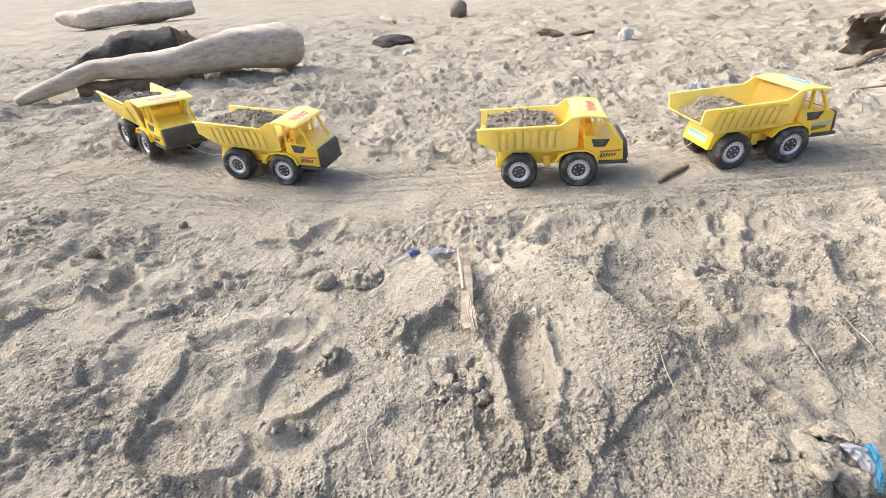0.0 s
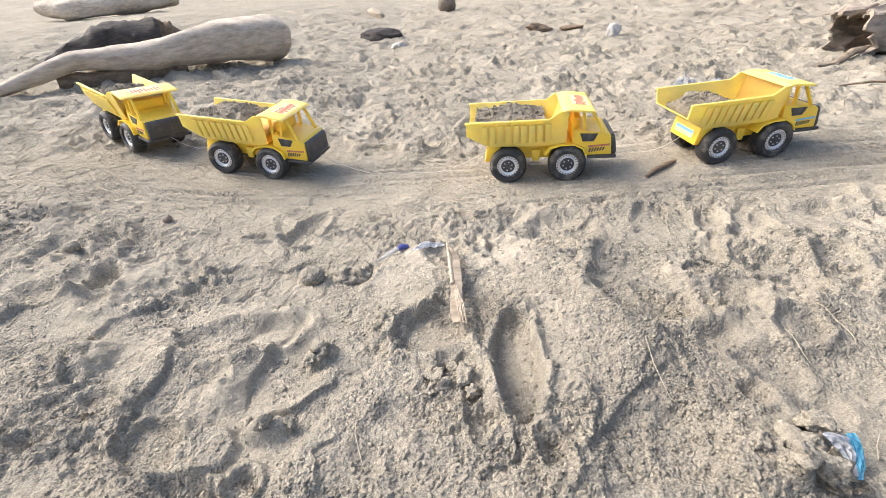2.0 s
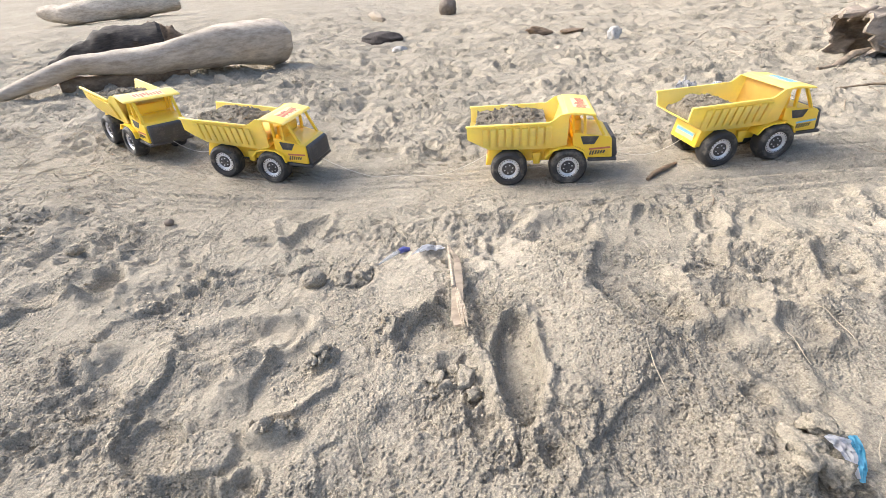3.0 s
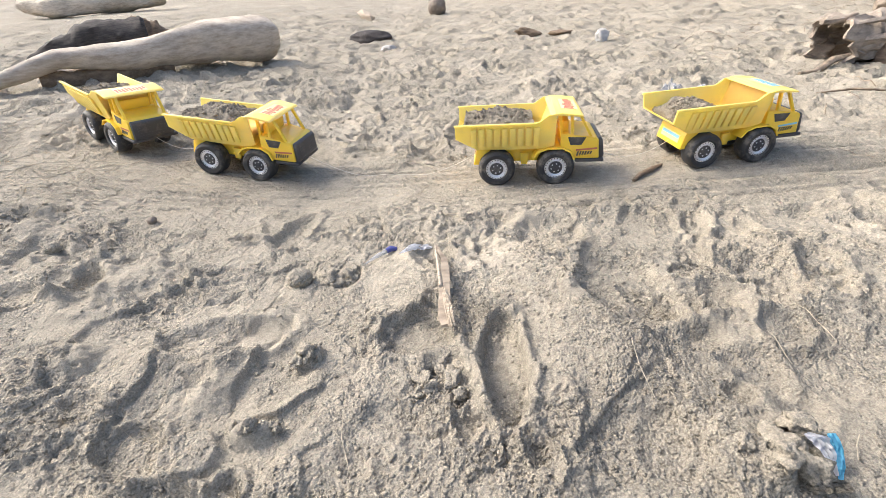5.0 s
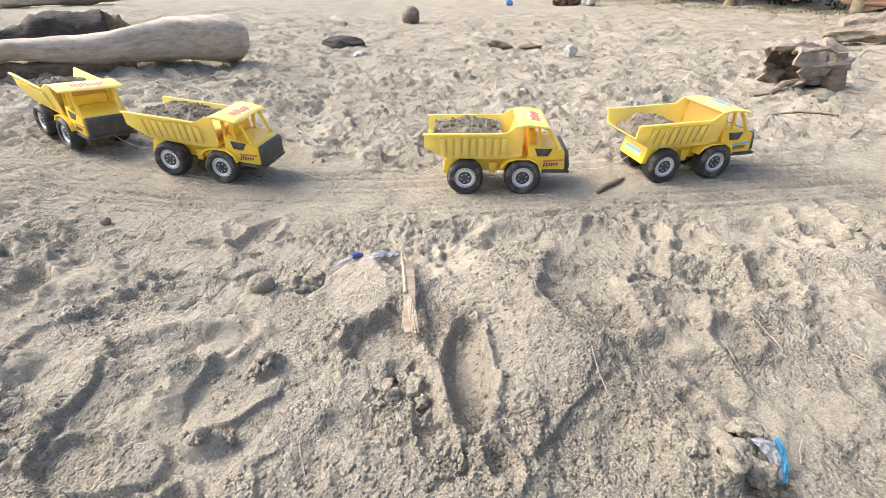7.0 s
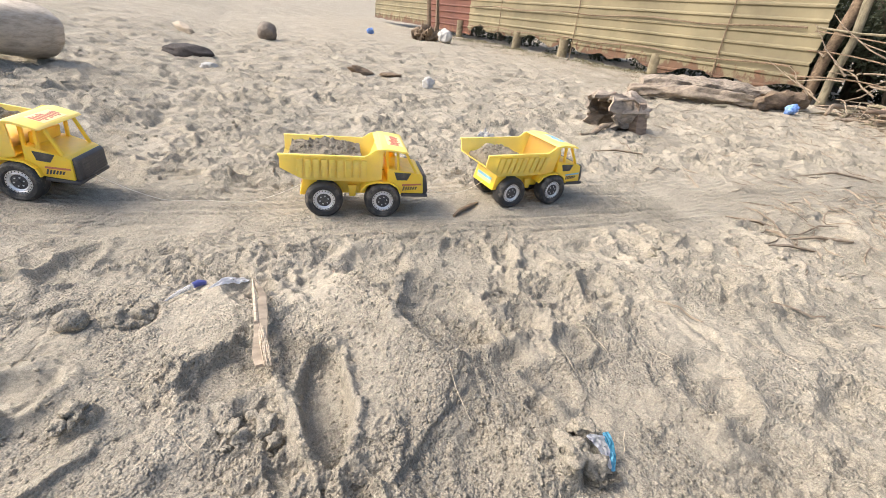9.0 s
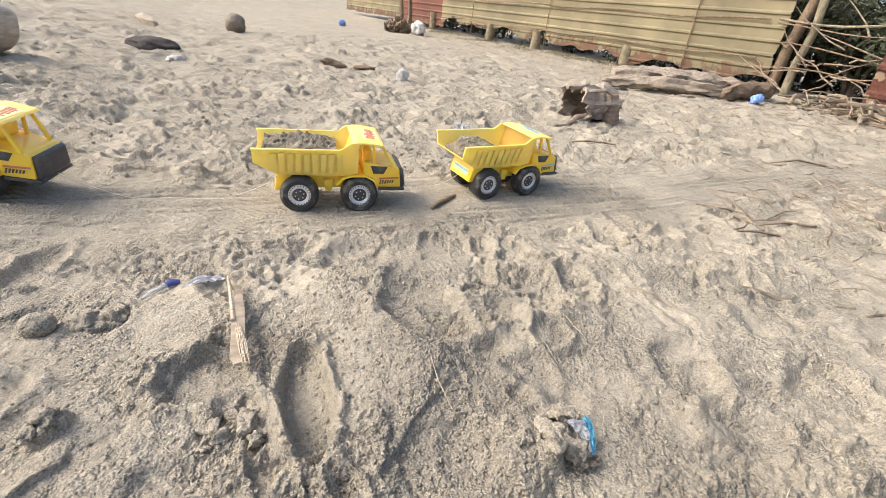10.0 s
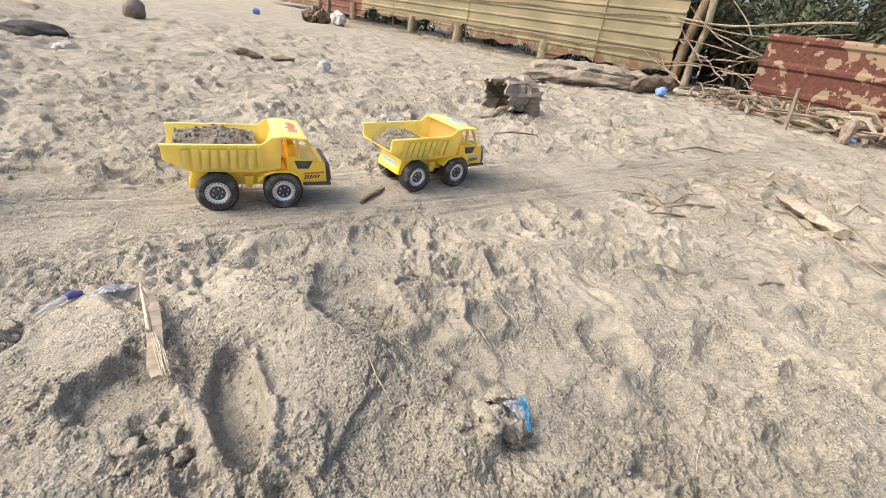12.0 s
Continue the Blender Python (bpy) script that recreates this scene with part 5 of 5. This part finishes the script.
def wrapper():
    """A snack wrapper stuck in the sand, its top up in the air."""
    z = ground_z(1.045, 0.865)
    root = tagged(new("snack_wrapper"), "torn blue and white snack wrapper stuck in the sand", "wrapper")
    bm = bmesh.new()
    film(bm, [(1.036, 0.858, z - 0.004), (1.041, 0.872, z + 0.012), (1.042, 0.886, z + 0.028), (1.039, 0.898, z + 0.040)], [0.002, 0.0045, 0.006, 0.0045], 1, 0.45, Vector((1, -0.2, 0.3)))
    part("blue_panel", bm, BLUEFILM, root, "shiny light-blue film", True, 40)
    bm = bmesh.new()
    film(bm, [(1.033, 0.866, z + 0.004), (1.030, 0.882, z + 0.024), (1.024, 0.894, z + 0.036), (1.010, 0.900, z + 0.042)], [0.003, 0.008, 0.010, 0.004], 2, 0.6, Vector((1, 0.1, 0.25)))
    part("white_panel", bm, WHITEFILM, root, "glossy white film", True, 40)
    bm = bmesh.new()
    film(bm, [(0.985, 0.858, ground_z(0.985, 0.858) + 0.012), (1.005, 0.853, ground_z(1.005, 0.853) + 0.016), (1.035, 0.848, ground_z(1.035, 0.848) + 0.010)], [0.006, 0.011, 0.007], 3, 0.5)
    part("buried_fold", bm, SAND, root, "sand-covered fold of the wrapper", True, 40)


wrapper()


def small_film(name, x, y, path, width, mat, label, seed, category="litter", crumple=0.5, across=None):
    bm = bmesh.new()
    film(bm, [(x + a, y + b, ground_z(x + a, y + b) + c) for a, b, c in path], width, seed, crumple, across)
    return thing(name, bm, mat, label, category, True, 40)


# tube-like scrap with a dark blue cap, and a strip of white film
_root = tagged(new("plastic_tube"), "flattened clear plastic tube with a dark blue cap", "litter")
bm = bmesh.new()
_z = ground_z(0.455, 1.455)
tube(bm, [(0.425, 1.428, _z + 0.004), (0.447, 1.447, _z + 0.008), (0.470, 1.466, _z + 0.009)], [0.0015, 0.0045, 0.0055], 10, 0.12)
part("tube_body", bm, CLEARFILM, _root, "clear crumpled plastic tube", True, 40)
bm = bmesh.new()
tube(bm, [(0.470, 1.466, _z + 0.009), (0.480, 1.473, _z + 0.010), (0.494, 1.474, _z + 0.008)], [0.006, 0.0072, 0.0045], 12, 0.05)
part("cap", bm, DARKBLUE, _root, "dark blue plastic cap", True, 40)
small_film("plastic_scrap", 0.545, 1.452, [(-0.045, -0.014, 0.001), (-0.015, -0.002, 0.003), (0.012, 0.006, 0.003), (0.03, 0.004, 0.001)], [0.004, 0.011, 0.010, 0.003], WHITEFILM, "torn strip of whitish plastic film on the sand", 4)
lump("plastic_bag", 0.34, 4.70, (0.055, 0.04, 0.024), DIRTYFILM, "crumpled scrap of white plastic on the sand", "bag", 24, 0.6, 0.15)
lump("plastic_bag", 1.92, 4.12, (0.042, 0.03, 0.048), DIRTYFILM, "crumpled white plastic bag standing on the sand", "bag", 23, 0.6, 0.1)
lump("stuffed_bag", 4.27, 9.78, (0.13, 0.12, 0.13), DIRTYFILM, "full white plastic bag by the fence", "bag", 9, 0.35, 0.08)
lump("blue_litter", 5.26, 3.45, (0.055, 0.05, 0.05), BRIGHTBLUE, "crumpled bright blue plastic ball", "litter", 10, 0.5, 0.1)
lump("blue_litter", 5.32, 1.80, (0.06, 0.05, 0.03), BRIGHTBLUE, "crumpled bright blue plastic ball", "litter", 11, 0.5, 0.1)
lump("blue_litter", 3.05, 10.9, (0.07, 0.07, 0.06), BRIGHTBLUE, "crumpled bright blue plastic ball", "litter", 12, 0.5, 0.1)

# clear bag beside an open plastic cup
bm = bmesh.new()
_gx, _gy = 1.60, 2.43
film(bm, [(_gx - 0.07, _gy - 0.01, g(_gx - 0.07, _gy) + 0.01), (_gx - 0.03, _gy, g(_gx, _gy) + 0.045), (_gx + 0.01, _gy + 0.01, g(_gx, _gy) + 0.055), (_gx + 0.05, _gy, g(_gx + 0.05, _gy) + 0.02)], [0.03, 0.045, 0.045, 0.03], 8, 0.6, Vector((0.2, 1, 0.35)))
thing("clear_bag", bm, CLEARFILM, "crumpled clear plastic bag on the sand", "bag", True, 40)
_root = tagged(new("plastic_cup"), "squashed cream plastic cup with open rim", "cup")
bm = bmesh.new()
_m = pose(1.715, 2.42, g(1.715, 2.42) + 0.036, 62, 12, 160)
lathe(bm, [(r, y) for r, y in ((0.026, 0.035), (0.030, 0.030), (0.038, -0.030), (0.0385, -0.034), (0.0365, -0.034), (0.028, 0.028), (0.001, 0.031))], 24, _m @ pose(0, 0, 0, 70))
part("cup_wall", bm, CLEARFILM, _root, "", True, 40)
bm = bmesh.new()
_ring = [(_m @ pose(0, 0, 0, 70)) @ Vector((0.0395 * math.cos(a), -0.034, 0.0395 * math.sin(a))) for a in (2 * math.pi * k / 24 for k in range(25))]
tube(bm, _ring, 0.0035, 7)
part("rim", bm, CREAM, _root, "cream rolled rim", True, 60)


# ---- straw and sticks strewn about, and grass at the fence ----
def strewn(name, mat, label, category, count, seed, spots, length, radius):
    """Thin bent stems lying on the ground in one mesh; spots: x, y, spread x, spread y."""
    rng = np.random.RandomState(seed)
    n = count
    pick = rng.randint(0, len(spots), n)
    sp = np.array(spots)[pick]
    x, y = sp[:, 0] + sp[:, 2] * rng.randn(n), sp[:, 1] + sp[:, 3] * rng.randn(n)
    h, le = rng.uniform(0, np.pi, n), rng.uniform(length[0], length[1], n)
    rad = rng.uniform(radius[0], radius[1], n)
    segs = 4
    u = np.linspace(-0.5, 0.5, segs + 1)[None]
    bend = rng.uniform(-0.25, 0.25, n)[:, None] * (u**2 - 0.25) * 2
    px = x[:, None] + np.cos(h)[:, None] * u * le[:, None] - np.sin(h)[:, None] * bend * le[:, None]
    py = y[:, None] + np.sin(h)[:, None] * u * le[:, None] + np.cos(h)[:, None] * bend * le[:, None]
    pz = heights(px, py) + rad[:, None] * 1.1 + rng.uniform(0, 0.01, n)[:, None] * (u + 0.5)
    side = np.stack([-np.sin(h), np.cos(h), np.zeros(n)], -1)[:, None, None, :]
    corner = np.array([(-0.87, -0.5), (0.87, -0.5), (0, 1)])
    mid = np.stack([px, py, pz], -1)[:, :, None, :]
    taper = np.array([0.6, 1, 1, 0.9, 0.4])[None, :, None, None]
    co = mid + rad[:, None, None, None] * taper * (side * corner[None, None, :, :1] + np.array([0, 0, 1.0]) * corner[None, None, :, 1:])
    fa = []
    for s in range(segs):
        for c in range(3):
            d = (c + 1) % 3
            fa.append((s * 3 + c, s * 3 + d, s * 3 + 3 + d, s * 3 + 3 + c))
    faces = (np.array(fa)[None] + (np.arange(n) * 3 * (segs + 1))[:, None, None]).reshape(-1, 4)
    me = bpy.data.meshes.new(name)
    me.from_pydata(co.reshape(-1, 3).tolist(), [], faces.tolist())
    me.materials.append(mat)
    return tagged(new(name, me), label, category, kind="stuff")


strewn("straw_litter", STRAW, "dry straw and plant bits strewn over the sand", "straw", 2600, 3, [(-1.1, 2.2, 0.45, 0.4), (-1.6, 2.7, 0.5, 0.5), (-0.9, 1.6, 0.3, 0.35), (-2.6, 4.2, 0.8, 1.0), (0.5, 6.0, 2.5, 1.4)], (0.02, 0.085), (0.0007, 0.0018))
strewn("straw_wisps", STRAW, "a few dry straw wisps lying on the sand", "straw", 70, 4, [(0.5, 1.2, 0.5, 0.3), (1.3, 1.2, 0.5, 0.35), (0.1, 1.7, 0.5, 0.2)], (0.03, 0.09), (0.0005, 0.0010))
strewn("plant_debris", TWIG, "small dry twigs and plant debris near the fence", "debris", 2400, 5, [(5.2, 2.4, 0.4, 0.8), (5.6, 6.0, 0.45, 1.3), (5.2, 9.0, 0.5, 1.8), (5.5, 4.6, 0.5, 0.9), (2.9, 1.2, 0.5, 0.35), (3.6, 3.2, 0.8, 0.8), (4.6, 0.8, 0.8, 0.6)], (0.03, 0.15), (0.001, 0.0032))
for _x, _y, _h, _l in ((0.434, 0.985, 100, 0.085), (0.872, 1.04, 92, 0.085), (0.30, 1.60, 95, 0.05), (0.545, 1.165, 20, 0.04), (0.62, 1.63, -12, 0.12), (0.76, 1.33, 110, 0.04), (1.09, 0.90, 50, 0.04)):
    _c, _s = math.cos(radians(_h)) * _l / 2, math.sin(radians(_h)) * _l / 2
    stick("straw", [(_x - _c, _y - _s, 0.003), (_x - _s * 0.12, _y + _c * 0.12, 0.008), (_x + _c, _y + _s, 0.005)], [0.0006, 0.0008, 0.0005], STRAW, "single dry straw on the sand", "straw", 5, 0.1, 1, "single straws")

GRASS = plain("short_grass", (0.15, 0.135, 0.07), 0.8, 0, 0.5, 8)


def grass():
    rng = np.random.RandomState(17)
    n = 12000
    y = rng.uniform(4.6, 14, n)
    x = 6.7 - 0.11 * (y - 4) + 0.1 - np.abs(rng.randn(n)) * 0.5
    keep = gnoise(x * 1.7, y * 1.7, 40) > -0.12
    x, y = x[keep], y[keep]
    n = len(x)
    z, h, a, w = heights(x, y), rng.uniform(0.008, 0.055, n), rng.uniform(0, 2 * np.pi, n), rng.uniform(0.0015, 0.003, n)
    lean = rng.uniform(0.3, 1.3, n) * h
    base = np.stack([x, y, z - 0.004], -1)
    side = np.stack([-np.sin(a), np.cos(a), 0 * a], -1) * w[:, None]
    tip = base + np.stack([np.cos(a) * lean, np.sin(a) * lean, h], -1)
    mid = base * 0.5 + tip * 0.5 + np.stack([0 * a, 0 * a, h * 0.15], -1)
    co = np.stack([base - side, base + side, mid + side * 0.8, mid - side * 0.8, tip], 1)
    faces = []
    for k in range(n):
        o = 5 * k
        faces += [(o, o + 1, o + 2, o + 3), (o + 3, o + 2, o + 4)]
    me = bpy.data.meshes.new("grass")
    me.from_pydata(co.reshape(-1, 3).tolist(), [], faces)
    me.materials.append(GRASS)
    return tagged(new("grass", me), "thin olive grass along the foot of the fence", "grass", kind="stuff")


grass()

# ---- trees and bushes behind the fence ----
LEAF = plain("leaves", (0.055, 0.066, 0.034), 0.8, 0, 0.5, 3, 0.1, 0.001, None, (0.11, 0.125, 0.07))
BARK = wood("tree_bark", (0.035, 0.028, 0.02), (0.13, 0.10, 0.07), 8, (3, 3, 1))


def crown(count, seed, clumps, size):
    """Leaves as small folded blades about a handful of clumps: x, y, z, radius."""
    rng = np.random.RandomState(seed)
    cl = np.array(clumps)
    c = cl[rng.randint(0, len(cl), count)]
    d = rng.randn(count, 3)
    d /= np.linalg.norm(d, axis=1)[:, None]
    p = c[:, :3] + d * (c[:, 3] * rng.random_sample(count) ** 0.45)[:, None]
    u, v = rng.randn(count, 3), rng.randn(count, 3)
    u /= np.linalg.norm(u, axis=1)[:, None]
    v -= u * (u * v).sum(1)[:, None]
    v /= np.linalg.norm(v, axis=1)[:, None]
    s = rng.uniform(size * 0.6, size * 1.3, count)[:, None]
    w = np.cross(u, v) * s * 0.12
    co = np.stack([p - u * s, p + v * s * 0.35 + w, p + u * s, p - v * s * 0.35 + w], 1)
    me = bpy.data.meshes.new("crown")
    i = np.arange(count)[:, None] * 4
    me.from_pydata(co.reshape(-1, 3).tolist(), [], np.concatenate([i + np.array([0, 1, 2]), i + np.array([0, 2, 3])]).tolist())
    me.materials.append(LEAF)
    return me


def tree(x, y, h, r, seed, label, leaves=5000):
    rnd = random.Random(seed)
    root = tagged(new("tree"), label, "tree", "trees behind the fence")
    root.matrix_world = pose(x, y, 0)
    bm = bmesh.new()
    top = Vector((rnd.uniform(-0.3, 0.3), rnd.uniform(-0.3, 0.3), h))
    pts = [Vector((0, 0, -0.1)), top * 0.25 + Vector((rnd.uniform(-0.1, 0.1), 0, 0)), top * 0.5, top * 0.75 + Vector((0, rnd.uniform(-0.15, 0.15), 0)), top]
    tube(bm, pts, [r * 1.2, r, r * 0.8, r * 0.5, r * 0.2], 12, 0.1, seed)
    part("trunk", bm, BARK, root, "dark rough trunk", True, 50)
    clumps = []
    for k in range(9):
        a, z = rnd.uniform(0, 2 * math.pi), rnd.uniform(0.3, 0.95) * h
        le = rnd.uniform(0.5, 1.3)
        e = Vector((math.cos(a) * le, math.sin(a) * le, z + 0.3 * le))
        bm = bmesh.new()
        tube(bm, [top * (z / h), (top * (z / h)).lerp(e, 0.5) + Vector((0, 0, 0.06)), e], [r * 0.4, r * 0.25, r * 0.08], 7, 0.15, k)
        part("limb", bm, BARK, root, "", True, 50)
        clumps += [(*e, rnd.uniform(0.35, 0.6)), (*(e * 0.7 + Vector((0, 0, z * 0.3 + 0.2))), rnd.uniform(0.3, 0.5))]
    ob = new("crown", crown(leaves, seed, clumps, 0.06))
    ob.parent = root


tree(8.3, 4.6, 4.2, 0.14, 1, "dark green leafy tree behind the fence")
tree(8.9, 3.0, 4.5, 0.16, 2, "dark green leafy tree behind the fence")
tree(8.0, 1.4, 4.0, 0.10, 3, "dark green leafy tree behind the fence")
tree(9.6, 5.8, 4.8, 0.18, 4, "dark green leafy tree behind the fence")
tree(9.4, 0.2, 4.4, 0.15, 5, "dark green leafy tree behind the fence")
tree(7.7, 3.5, 3.2, 0.07, 6, "slim leafy tree close behind the fence gap")
for _x, _y, _s in ((7.9, 4.9, 1), (7.7, 3.9, 2), (7.6, 2.8, 3), (7.6, 1.9, 4), (7.6, 0.9, 5), (7.6, -0.2, 6), (8.8, 2.2, 7), (9.0, 4.0, 8), (9.2, 1.0, 9), (8.9, 6.2, 10), (8.6, -0.8, 11), (7.75, 6.1, 12), (7.65, 7.4, 13), (7.5, 8.7, 14), (7.35, 10.0, 15), (7.2, 11.4, 16), (7.1, 12.8, 17), (6.95, 14.4, 18), (6.8, 16.2, 19)):
    _rr = random.Random(_s)
    _root = tagged(new("bush"), "dense dark green bush behind the fence", "bush", "bushes behind the fence")
    _root.matrix_world = pose(_x, _y, 0)
    for _k in range(4):
        bm = bmesh.new()
        _e = Vector((_rr.uniform(-0.4, 0.4), _rr.uniform(-0.5, 0.5), _rr.uniform(0.6, 1.2)))
        tube(bm, [(0, 0, -0.05), _e * 0.5 + Vector((0.05, 0, 0.05)), _e], [0.025, 0.018, 0.006], 6, 0.2, _k)
        part("stem", bm, BARK, _root, "", True, 50)
    _ob = new("foliage", crown(4200, 40 + _s, [(_rr.uniform(-0.45, 0.45), _rr.uniform(-0.6, 0.6), _rr.uniform(0.15, 1.3), _rr.uniform(0.3, 0.55)) for _ in range(10)], 0.05))
    _ob.parent = _root
